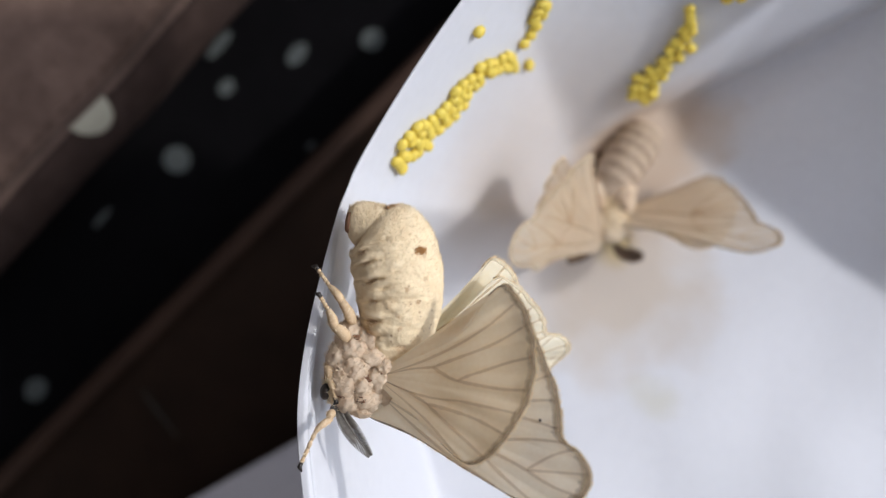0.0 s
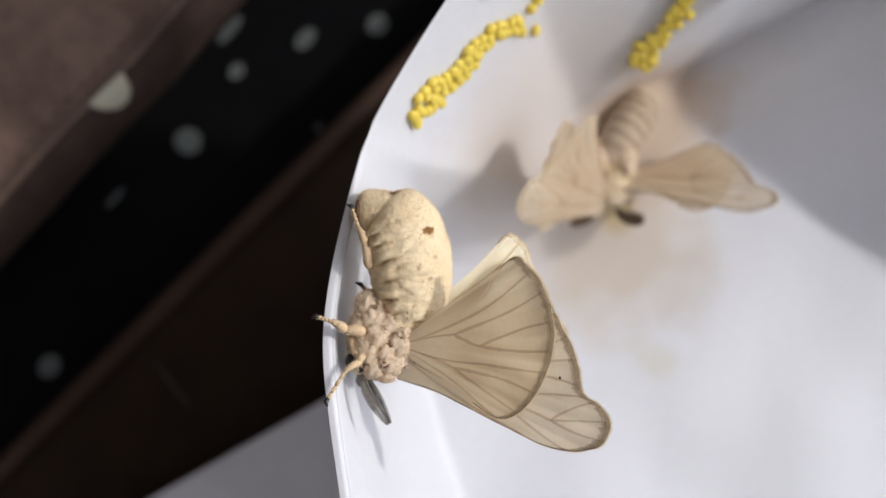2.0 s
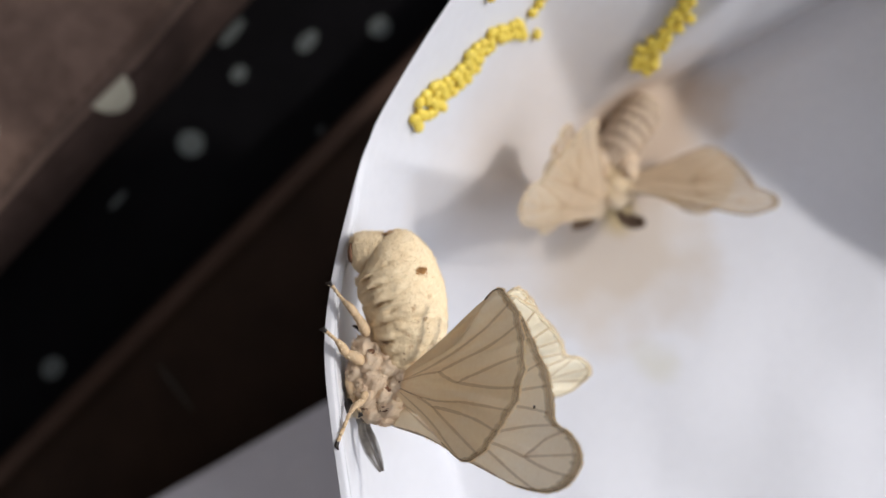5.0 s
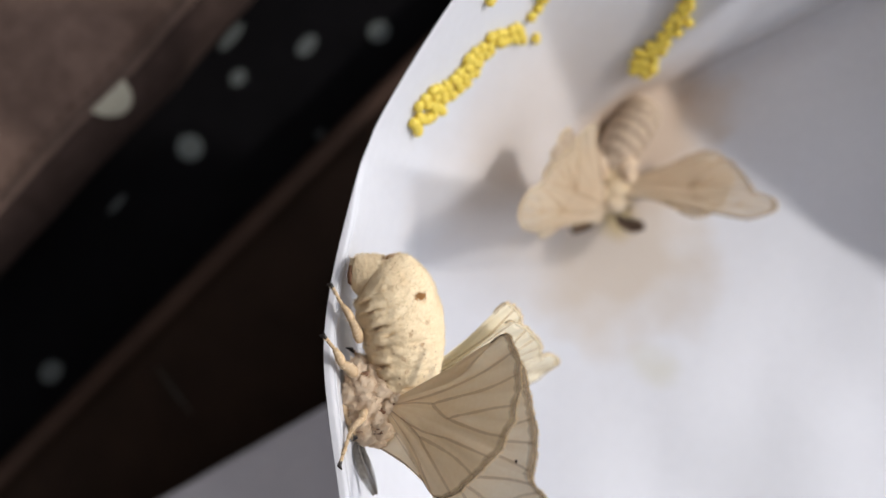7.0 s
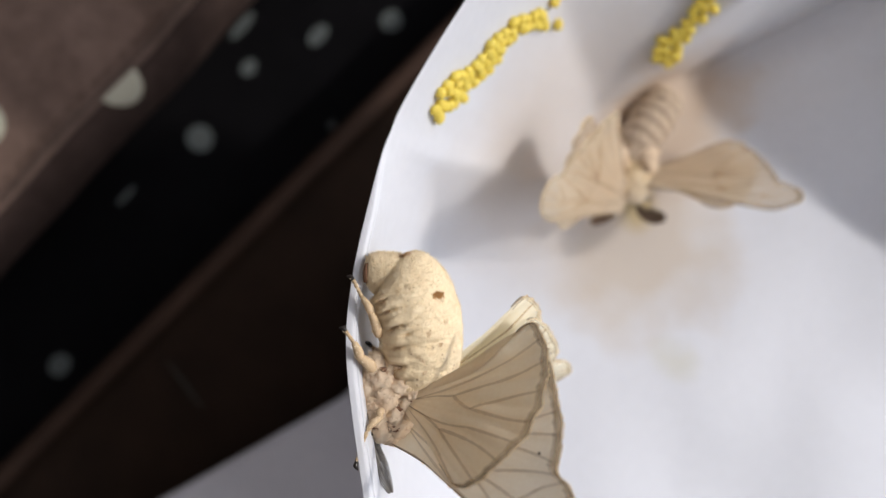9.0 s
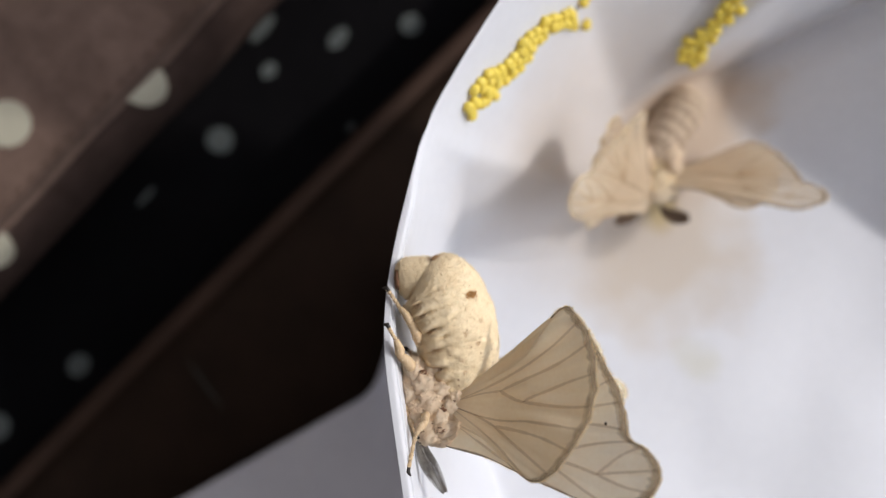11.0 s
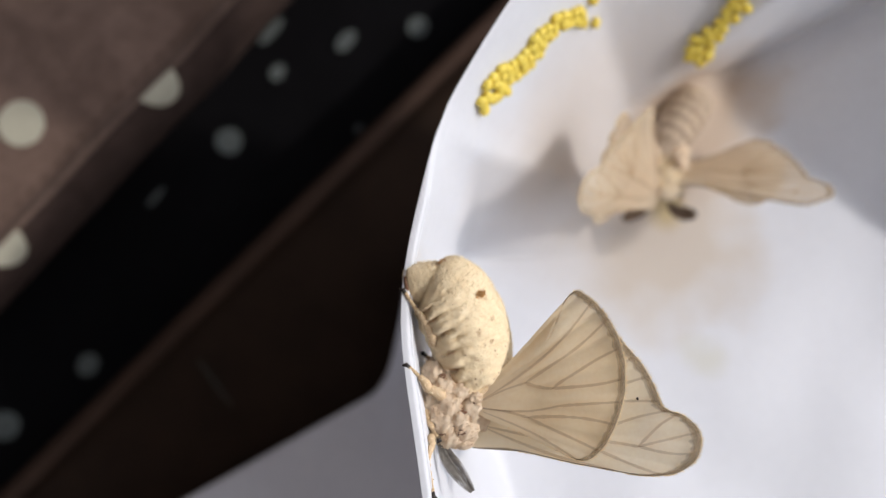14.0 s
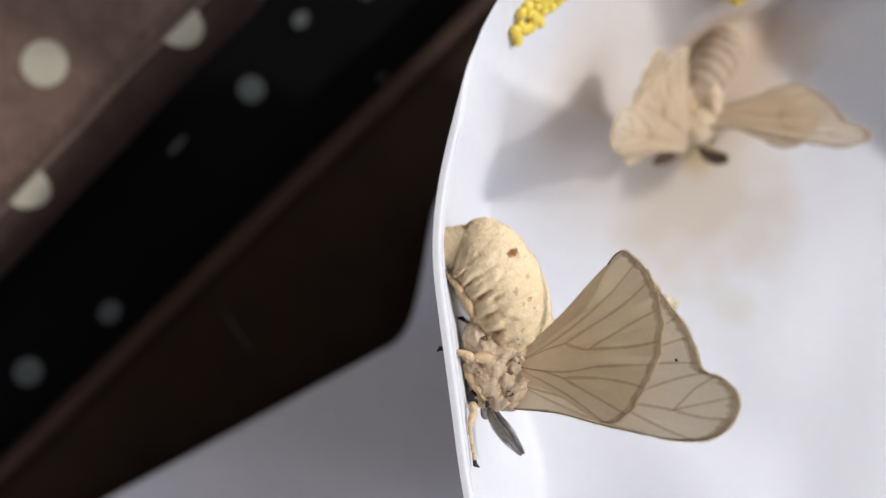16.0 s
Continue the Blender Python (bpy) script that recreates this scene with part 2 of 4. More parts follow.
def sheet(fn, us, vs, thick):
    """A thick sheet over a grid: fn(u, v) gives the upper side's place."""
    bm = bmesh.new()
    top = [[bm.verts.new(fn(u, v)) for u in us] for v in vs]
    for j in range(len(vs) - 1):
        for i in range(len(us) - 1):
            bm.faces.new((top[j][i], top[j][i + 1], top[j + 1][i + 1], top[j + 1][i]))
    bm.normal_update()
    normal = {v: v.normal.copy() for v in bm.verts}
    low = [[bm.verts.new(v.co - normal[v] * thick) for v in row] for row in top]
    for j in range(len(vs) - 1):
        for i in range(len(us) - 1):
            bm.faces.new((low[j][i], low[j + 1][i], low[j + 1][i + 1], low[j][i + 1]))
    ring_t = top[0] + [r[-1] for r in top[1:]] + top[-1][-2::-1] + [r[0] for r in top[-2:0:-1]]
    ring_l = low[0] + [r[-1] for r in low[1:]] + low[-1][-2::-1] + [r[0] for r in low[-2:0:-1]]
    for i in range(len(ring_t)):
        j = (i + 1) % len(ring_t)
        bm.faces.new((ring_t[j], ring_t[i], ring_l[i], ring_l[j]))
    return bm


# ---- ground, cloth, folder ----
# tone of the unseen walls, set for the fill light they throw back
WALL = material("plaster", (0.65, 0.60, 0.57), 0.9, (0.605, 0.56, 0.53), 60, 3, 0.1, 0.001)


def block(bm, x0, x1, y0, y1, z0, z1):
    made = bmesh.ops.create_cube(bm, size=1.0)["verts"]
    for v in made:
        v.co = Vector((x0 + (v.co.x + 0.5) * (x1 - x0), y0 + (v.co.y + 0.5) * (y1 - y0), z0 + (v.co.z + 0.5) * (z1 - z0)))


def room_piece(name, boxes, mat, label, category):
    """A piece of the unseen room, added to close the place and shape its light; the window's wall lies at +x of the
    turned room.
    """
    bm = bmesh.new()
    for bx in boxes:
        block(bm, *bx)
    ob = part(name, bm, mat, smooth=False)
    ob.matrix_basis = pose(0, 0, 0, 0, 0, SUN_AZIMUTH)
    return tagged(ob, label, category, kind="structure")


FAR_X, BACK_X, SIDE, TOP, T = WINDOW_AT, -2.2, 1.9, 2.5, 0.15
room_piece("floor", [(BACK_X - T, FAR_X + T, -SIDE - T, SIDE + T, -0.1, 0)], GROUND, "dull dark brown floor under the cloth and folder", "floor")
room_piece("ceiling", [(BACK_X - T, FAR_X + T, -SIDE - T, SIDE + T, TOP, TOP + 0.1)], WALL, "unseen plain matt plaster ceiling, added to close the room", "ceiling")
W0, W1, Z0, Z1 = -WINDOW_W / 2, WINDOW_W / 2, WINDOW_Z - WINDOW_H / 2, WINDOW_Z + WINDOW_H / 2
room_piece("wall_east", [(FAR_X, FAR_X + T, -SIDE, W0, 0, TOP), (FAR_X, FAR_X + T, W1, SIDE, 0, TOP), (FAR_X, FAR_X + T, W0, W1, 0, Z0), (FAR_X, FAR_X + T, W0, W1, Z1, TOP)], WALL, "unseen plain plaster wall with an added window opening", "wall")
room_piece("wall_west", [(BACK_X - T, BACK_X, -SIDE, SIDE, 0, TOP)], WALL, "unseen plain matt plaster wall, added to close the room", "wall")
room_piece("wall_north", [(BACK_X - T, FAR_X + T, SIDE, SIDE + T, 0, TOP)], WALL, "unseen plain matt plaster wall, added to close the room", "wall")
room_piece("wall_south", [(BACK_X - T, FAR_X + T, -SIDE - T, -SIDE, 0, TOP)], WALL, "unseen plain matt plaster wall, added to close the room", "wall")

SEAM = Vector((-0.0598, 0.0054))
ACROSS, ALONG = Vector((0.737, -0.676)), Vector((0.676, 0.737))


ROLL, LEDGE = 0.0029, 0.0002     # the hem's rounding and where it begins beyond the seam


def cloth_top(q, s):
    z = 0.070 + 0.035 * max(-q - 0.002, 0) - 0.10 * max(q - 0.001, 0)
    z += 0.0010 * math.exp(-((q + 0.0005) / 0.0008) ** 2)                 # the stitched seam stands up
    return z + 0.0009 * math.sin(s * 210 + q * 130) * (0.4 + noise.noise((q * 60, s * 60, 0.3)))


def cloth_point(u, s):
    """u runs across the cloth, over the rolled hem and back beneath it."""
    q, z = u, cloth_top(min(u, LEDGE), s)
    if u > LEDGE:
        a = min((u - LEDGE) / ROLL, math.pi)
        q, z = LEDGE + ROLL * math.sin(a), z - ROLL * ((1 - math.cos(a)) * 2.0 + 0.35 * math.sin(a * 0.5))
        rest = u - LEDGE - ROLL * math.pi
        if rest > 0:
            q, z = q - rest * 0.5, z - rest * 0.86
    p = SEAM + ACROSS * q + ALONG * s
    return Vector((p.x, p.y, z))


us_cloth = np.concatenate([np.linspace(-0.11, -0.006, 22), np.linspace(-0.005, LEDGE, 20)])
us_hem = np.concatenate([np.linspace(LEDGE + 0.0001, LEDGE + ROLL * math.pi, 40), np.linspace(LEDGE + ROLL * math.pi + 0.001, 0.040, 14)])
cloth = tagged(part("dotted_cloth", sheet(cloth_point, us_cloth, np.linspace(-0.09, 0.13, 120), 0.0008), CLOTH),
               "dark brown cloth with cream polka dots, hemmed along a seam", "cloth")
part("hem", sheet(cloth_point, us_hem, np.linspace(-0.09, 0.13, 120), 0.0008), HEM_SHADED, cloth, "brown hem strip, its colour darkened for the shade beyond the seam")


def shaded_cloth_height(x, y):
    return 0.041 + 0.0012 * noise.noise((x * 30, y * 30, 1)) + 0.0006 * noise.noise((x * 110, y * 110, 4))


def shaded_cloth_point(q, s):
    p = SEAM + ACROSS * q + ALONG * s
    return Vector((p.x, p.y, shaded_cloth_height(p.x, p.y)))


# lower part of the dotted cloth, with shade put into its colour
shaded_cloth = tagged(part("shaded_lower_cloth", sheet(shaded_cloth_point, np.linspace(-0.11, 0.07, 70), np.linspace(-0.09, 0.13, 80), 0.041), SHADED_CLOTH),
                "thick folded polka-dot cloth, painted blue-black with greyed dots for shade", "cloth")


def disc(name, place, r, mat, parent):
    """A printed dot that follows the weave."""
    bm = bmesh.new()
    rows = [[bm.verts.new(place(0, 0))]]
    for k in range(1, 6):
        rows.append([bm.verts.new(place(r * k / 5 * math.cos(a * math.pi / 14), r * k / 5 * math.sin(a * math.pi / 14))) for a in range(28)])
    for a in range(28):
        b = (a + 1) % 28
        bm.faces.new((rows[0][0], rows[1][a], rows[1][b]))
        for k in range(1, 5):
            bm.faces.new((rows[k][a], rows[k + 1][a], rows[k + 1][b], rows[k][b]))
    return part(name, bm, mat, parent)


# dots on the brown cloth, by their place across and along the seam; the seam cuts those that lie on it
for u, s, r in ((-10.3, 0.8, 3.3), (-0.4, -13.3, 3.1), (-0.4, 17.6, 3.1), (-0.4, 47.5, 3.0), (-25, -12, 3.3), (-31, 17, 3.3), (-14, 31, 3.3), (-20, 62, 3.3), (-42, 2, 3.3)):
    def on_cloth(du, ds, u=u * MM, s=s * MM):
        v = u + du
        if abs(u) < 0.001:
            v = max(v, -0.0002)
        return cloth_point(v, s + ds) + Vector((0.737, -0.676, 1)) * 0.00022
    disc("dot", on_cloth, r * MM, DOT, cloth)
# dots on the lower cloth, greyed to go with its painted shade
for x, y, along, across in ((-44.6, 15.0, 2.3, 2.3), (-36.3, 27.1, 1.6, 1.2), (-24.4, 32.6, 2.2, 1.3), (-11.9, 35.0, 1.9, 1.8), (-68.4, -23.6, 2.1, 1.8), (-37.4, 34.2, 3.0, 0.9),
                            (-22.2, 17.3, 0.9, 0.4), (-56.9, 5.2, 2.2, 0.5), (-40, 45, 2.4, 2.4), (-82, -34, 2.4, 2.4)):
    def on_shaded_cloth(dx, dy, x=x * MM, y=y * MM, k=across / along):
        p = Vector((x, y)) + ALONG * dx + ACROSS * dy * k
        return Vector((p.x, p.y, shaded_cloth_height(p.x, p.y) + 0.0004))
    disc("dot", on_shaded_cloth, along * MM, SHADED_DOT, shaded_cloth)
bm = bmesh.new()
tube(bm, [cloth_point(-0.0007, s) + Vector((0, 0, 0.0001)) for s in np.linspace(-0.085, 0.125, 90)], 0.0003, 8)
part("seam", bm, SEAM_EDGE, cloth, "raised stitched seam")
# stitches along the seam
for k in range(44):
    s = -0.045 + k * 0.0026
    a, b = cloth_point(-0.0026, s), cloth_point(-0.0026, s + 0.0016)
    bm = bmesh.new()
    tube(bm, [a, (a + b) / 2 + Vector((0, 0, 0.00025)), b], [0.00008, 0.00014, 0.00008], 6)
    part("stitch", bm, BINDING, cloth)

# the dark folder with a bound edge, on which the papers lie
EDGE = Vector((-0.0458, -0.0137))
E_ALONG, E_ACROSS = Vector((0.7071, 0.7071)), Vector((0.7071, -0.7071))


def folder_point(q, s):
    p = EDGE + E_ACROSS * q + E_ALONG * s
    return Vector((p.x, p.y, 0.0545 + 0.0002 * noise.noise((p.x * 90, p.y * 90, 0))))


folder = new("folder")
tagged(folder, "dark brown leather folder with a lighter bound edge", "folder")
part("cover", sheet(folder_point, np.linspace(0.001, 0.16, 50), np.linspace(-0.1, 0.14, 70), 0.0545), LEATHER, folder)
bm = bmesh.new()
tube(bm, [Vector((*(EDGE + E_ALONG * s), 0.0535)) for s in np.linspace(-0.1, 0.14, 60)], 0.0017, 12)
part("bound_edge", bm, BINDING, folder, "worn lighter brown bound edge")
bm = bmesh.new()
tube(bm, [Vector((-0.0431, -0.0251, 0.0548)) + Vector((0.0045, -0.006, 0)) * k for k in (-0.6, -0.2, 0.2, 0.6)], [0.00008, 0.00016, 0.00016, 0.00008], 6)
part("scratch", bm, material("scratch_grey", (0.06, 0.065, 0.055), 0.8), folder, "thin pale scratch")

# the flat lower paper
low_a, low_b = Vector((-0.0629, -0.0514)), Vector((-0.0164, -0.0254))


def lower_edge(x):
    """The paper's far edge: straight, then bent up in a rounded corner."""
    line = low_a.y + (x - low_a.x) * (low_b.y - low_a.y) / (low_b.x - low_a.x)
    return line + MM * lerp_table([(-24, 0), (-18.5, 0), (-17.2, 0.5), (-16.2, 1.6), (-15.3, 3.5), (-14.7, 6), (-14, 9), (-13.1, 14.5), (-12.5, 17.5), (-11.7, 19)], x * 1000)


def lower_point(u, v):
    x = u
    y = lower_edge(x) - v
    return Vector((x, y, 0.0562 + 0.0008 * noise.noise((x * 40, y * 40, 2)) + 0.002 * math.exp(-v / 0.004)))


tagged(part("paper_sheet", sheet(lower_point, np.concatenate([np.linspace(-0.11, -0.02, 40), np.linspace(-0.0185, 0.0, 40), np.linspace(0.002, 0.08, 20)]), np.linspace(0, 0.09, 50) ** 1.0, 0.00015), LOWER_PAPER),
       "flat white paper sheet lying on the dark folder", "paper")

# ---- the curled paper on which the moths sit ----
RIM = [(-80, -4, 124.5), (-36, -7.6, 124.4), (-30.2, -8.8, 124.3), (-24.4, -9.6, 124.0), (-18.6, -10.5, 123.6), (-12.7, -11.4, 121.7), (-6.9, -10.9, 119.7), (-1.1, -9.6, 118.8),
       (4.7, -8.2, 117.2), (10.6, -5.0, 116.6), (16.4, -1.3, 117.0), (22.2, 2.9, 117.1), (28, 7.2, 117.1), (70, 36, 117)]
rim_x = lambda y: lerp_table([(a, b) for a, b, _ in RIM], y * 1000) * MM
rim_z = lambda y: lerp_table([(a, c) for a, _, c in RIM], y * 1000) * MM


def smooth_rim(fn, y):
    return sum(fn(y + d * MM) * w for d, w in ((-3, 0.15), (-1.5, 0.2), (0, 0.3), (1.5, 0.2), (3, 0.15)))


def paper_height(x, y):
    s = max(x - smooth_rim(rim_x, y), 0)
    lip = 0.0009 * min(max((0.006 - y) / 0.008, 0), 1)
    crease = 0.0003 * math.exp(-((s - lip * 0.9) / 0.00018) ** 2) * (lip > 0.0002)
    s = max(s - lip, 0)
    top, floor = smooth_rim(rim_z, y), 0.0785
    k = min(max((y + 0.006) / 0.02, 0), 1)
    tau = 0.008 + 0.0048 * k
    steep = 1 - s / (MM * lerp_table([(-40, 8.0), (-28, 6.4), (-12, 4.4), (4, 4.0)], y * 1000))
    creased = min(max((0.004 - y) / 0.010, 0), 1)          # towards its near end the wall falls straight to a crease
    z = floor + (top - floor) * ((1 - creased) * math.exp(-s / tau) + creased * (steep + math.sqrt(steep * steep + 0.003)) / 2)
    # the back facet and the far wall, which meet the floor in creases
    p = Vector((x, y)) * 1000
    e1, e2 = (p - Vector((10.5, 19.3))).dot(Vector((0.81, 0.58))), (p - Vector((17.0, 12.9))).dot(Vector((-0.41, 0.912)))
    e3, e4 = (p - Vector((29.0, 13.7))).dot(Vector((0.552, 0.834))), (p - Vector((29.0, 13.7))).dot(Vector((0.85, -0.53)))
    soft = lambda a, c, k: min(a, c) - max(k - abs(a - c), 0) ** 2 / (4 * k)
    for e, slope in ((soft(e1, 5.0 * e2, 1.0), 1.12), (soft(e3, e4 * 1.6 + 2, 6.0), 1.2)):
        e = max(e, -20)
        z += MM * slope * (math.sqrt(e * e + 0.5) + e) / 2
    z -= crease + 0.17 * (math.sqrt((x - 0.018) ** 2 + 0.00003) + x - 0.018) / 2
    z += 0.0010 * noise.noise((x * 70, y * 70, 5)) * min(s / 0.006, 1) + 0.0012 * noise.noise((x * 25, y * 25, 9)) * min(s / 0.01, 1)
    return z


def paper_point(u, v):
    x = smooth_rim(rim_x, v) + u
    return Vector((x, v, paper_height(x, v)))


us = np.concatenate([np.linspace(0, 0.002, 31), np.linspace(0.0023, 0.012, 46), np.linspace(0.0125, 0.10, 116)])
stain(PAPER, (0.0225, -0.004, 0.079), 0.0150, (0.62, 0.53, 0.43), 0.75, 0.014)
stain(PAPER, (0.0260, 0.0115, 0.081), 0.010, (0.70, 0.62, 0.52), 0.5, 0.012)
stain(PAPER, (0.0270, -0.0185, 0.0785), 0.0045, (0.66, 0.64, 0.52), 0.6, 0.006)
stain(PAPER, (0.0130, 0.0080, 0.0870), 0.025, (0.66, 0.57, 0.49), 0.5, 0.016, 90)
stain(PAPER, (0.0250, 0.0120, 0.0815), 0.0120, (0.62, 0.47, 0.34), 0.75, 0.010)
stain(PAPER, (0.0215, 0.0005, 0.079), 0.0035, (0.55, 0.42, 0.18), 0.7, 0.004)
paper = tagged(part("curled_paper", sheet(paper_point, us, np.linspace(-0.055, 0.055, 190), 0.00014), PAPER),
               "curled white paper with faint stains and a raised edge", "paper")


# ---- eggs ----
def egg_mesh():
    bm = bmesh.new()
    bmesh.ops.create_uvsphere(bm, u_segments=14, v_segments=9, radius=1.0)
    for v in bm.verts:
        flat = 0.84 - 0.10 * math.exp(-((v.co.x ** 2 + v.co.y ** 2) / 0.15)) * (v.co.z > 0)
        v.co = Vector((v.co.x * 0.66, v.co.y * 0.57, v.co.z * flat * 0.58)) * MM
    ob = part("silkworm_egg", bm, EGG)
    return tagged(ob, "glossy lemon-yellow silkworm egg stuck on the white paper", "egg", "yellow eggs on the paper")


def paper_normal(x, y, e=0.0004):
    zx = (paper_height(x + e, y) - paper_height(x - e, y)) / (2 * e)
    zy = (paper_height(x, y + e) - paper_height(x, y - e)) / (2 * e)
    return Vector((-zx, -zy, 1)).normalized()


first_egg = egg_mesh()
egg_rng = random.Random(4)
egg_count = 0


def lay_egg(x, y, lift=0.0):
    global egg_count
    n = paper_normal(x, y)
    turn = n.to_track_quat("Z", "Y").to_matrix().to_4x4()
    m = Matrix.Translation(Vector((x, y, paper_height(x, y))) + n * (0.00042 + lift)) @ turn @ pose(0, 0, 0, egg_rng.uniform(-20, 20), egg_rng.uniform(-20, 20), egg_rng.uniform(0, 360))
    if egg_count == 0:
        first_egg.matrix_basis = m
    else:
        copy_thing(first_egg, m)
    egg_count += 1


def egg_row(points, width, tries):
    """Eggs crowded side by side in a band along a line on the paper."""
    line = catmull(points, 16)
    done = []
    for _ in range(tries):
        f = egg_rng.random() * (len(line) - 1)
        p = line[int(f)].lerp(line[int(f) + 1], f - int(f))
        half = lerp_table(width, f / (len(line) - 1))
        t = egg_rng.uniform(-half, half)
        x, y = (p.x - 0.35 * t - 0.3) * MM, (p.y + t + 0.25) * MM
        c = Vector((x, y, paper_height(x, y)))
        if all((c - o).length > 0.82 * MM for o in done):
            done.append(c)
            lay_egg(x, y)


egg_row([(-4.1, 7.3), (-3.2, 8.8), (-2.2, 9.9), (-0.5, 11.6), (1.7, 14.1), (3.3, 16.2), (5.6, 17.9), (7.0, 18.5)], [(0, 0.3), (0.15, 0.75), (0.3, 0.9), (0.42, 0.45), (0.55, 0.7), (0.7, 0.45), (0.85, 0.35), (1, 0.7)], 1500)
for x, y in ((8.5, 19.0), (7.7, 20.4), (2.9, 19.4), (8.4, 21.3)):
    lay_egg(x * MM, y * MM)
egg_row([(8.9, 22.0), (9.5, 22.9), (10.0, 24.0), (11.2, 26.5)], [(0, 0.4), (1, 0.6)], 200)
egg_row([(20.9, 17.4), (22.9, 18.0), (24.4, 20.3), (25.7, 22.0), (25.2, 24.0)], [(0, 0.7), (0.2, 1.3), (0.45, 0.6), (0.8, 1.6), (1, 0.5)], 900)
egg_row([(26.8, 26.3), (28.3, 25.9), (30.0, 26.6), (32, 27.4), (33.8, 28.2)], [(0, 0.9), (0.4, 1.6), (1, 0.9)], 400)

# ---- moths ----
# wing outlines in mm: along the span, then across it
HIND = [(0.4, -0.1), (2.55, 0.73), (3.9, 1.3), (5.4, 2.0), (6.9, 2.75), (8.0, 3.55), (8.7, 4.5), (9.4, 5.5), (10.2, 6.3), (11.0, 6.6), (11.75, 5.85), (12.5, 4.8), (13.0, 3.4), (13.3, 2.0), (13.3, 0.3), (12.9, -1.5), (12.2, -3.2),
        (11.2, -4.7), (9.9, -5.9), (8.4, -6.3), (6.4, -5.0), (3.8, -3.1), (1.2, -1.4)]
FORE = [(-1.1, -2.6), (-0.7, -3.4), (1.7, -4.15), (3.6, -4.75), (5.7, -5.7), (7.7, -6.6), (9.95, -7.5), (11.9, -8.3), (13.5, -8.7), (15.0, -8.75), (16.4, -8.2), (17.1, -7.25), (17.3, -6.35), (17.0, -5.45), (16.3, -4.65),
        (15.6, -4.25), (15.1, -3.7), (15.0, -2.9), (14.8, -1.5), (14.3, 0.1), (13.6, 1.5), (12.9, 3.1), (11.9, 4.5), (10.5, 5.3), (8.0, 3.4), (4.0, 1.1), (0.0, -0.4)]


def wing(name, outline, root, veins, offset, side, parent, seed, outer, fresh, speck=None):
    """A wing: membrane, veins, furred margin and fringe. side: 1 right, -1 left."""
    rim = catmull(outline, 6, closed=True)
    base = Vector(root)
    span = max((p - base).length for p in rim)
    ways = sorted(math.atan2(((Vector(j) if isinstance(j, tuple) else rim[int(j * 6) % len(rim)]) - base).y, ((Vector(j) if isinstance(j, tuple) else rim[int(j * 6) % len(rim)]) - base).x) for _, j, _, _ in veins)

    def place(p):
        d = (p - base).length / span
        turn = math.atan2(p.y - base.y, p.x - base.x + 0.01)
        near = min(abs(turn - w) for w in ways)
        pleat = 0.42 * min(near / 0.09, 1.0) ** 2 + 0.25 * noise.noise((turn * 9, d * 2.0, seed + 3))      # the skin sags between the veins
        cup = 0.9 * math.sin(d * 2.2) + 0.5 * noise.noise((p.x * 0.22, p.y * 0.22, seed)) - pleat * d
        if name == "hindwing":
            cup += 0.035 * max(p.y - 1.5, 0) ** 2
        return Vector((side * (offset + cup * d), -p.y, p.x)) * MM

    bm = bmesh.new()
    n, rows = len(rim), 22
    centre = bm.verts.new(place(base))
    grid = [[bm.verts.new(place(base.lerp(p, k / rows))) for p in rim] for k in range(1, rows + 1)]
    for j in range(n):
        i = (j + 1) % n
        bm.faces.new((centre, grid[0][j], grid[0][i]))
        for k in range(rows - 1):
            bm.faces.new((grid[k][j], grid[k + 1][j], grid[k + 1][i], grid[k][i]))
    bmesh.ops.recalc_face_normals(bm, faces=bm.faces)
    membrane = part(name, bm, WORN_WING if not fresh else WING if side > 0 else WING_UPPER_LIT, parent)
    thick = membrane.modifiers.new("thickness", "SOLIDIFY")
    thick.thickness, thick.offset = 0.00007, 0.0
    for start, j, bend, thick in veins:
        bm = bmesh.new()
        goal, start = (Vector(j) if isinstance(j, tuple) else rim[int(j * 6) % n]), Vector(start)
        side_way = Vector((-(goal - start).y, (goal - start).x)) * bend
        pts = catmull([start, start.lerp(goal, 0.33) + side_way * 0.8, start.lerp(goal, 0.66) + side_way, goal], 8)
        tube(bm, [place(q) for q in pts], [MM * thick * 1.9 * (1 - 0.35 * i / len(pts)) * (1 + 0.35 * noise.noise((i * 0.8, seed, goal.x))) * min(0.2 + (q - base).length / 7, 1) * min(0.4 + 0.2 * i, 1) for i, q in enumerate(pts)], 6)
        # the clinging moth's left veins are paler, as if sunlit
        part("vein", bm, VEIN if fresh and side > 0 else PALE_VEIN, membrane)
    # the margin: a felt of short scales that thickens round the outer edge
    rng = random.Random(seed)

    def edge_fade(i):
        k, a, c = i / 6, outer[0], outer[1]
        return min(max((k - a) / 1.5, 0), 1) * min(max((c - k) / 1.5, 0), 1)

    bm = bmesh.new()
    for lift, broad, rough in ((0.00013, 0.25, 0.2), (0.00017, 0.5, 0.3), (0.00021, 0.75, 0.4), (0.00025, 1.0, 0.5), (-0.00013, 0.6, 0.2)):
        strips = []
        for i in range(n * 3):
            j = i / 3
            p = rim[int(j)].lerp(rim[(int(j) + 1) % n], j - int(j))
            wide = edge_fade(j) * broad * (0.36 + 0.04 * max(p.x - 9, 0)) * (1 + rough * noise.noise((j * 0.45, seed, broad))) + 0.01
            inward = (base - p).normalized()
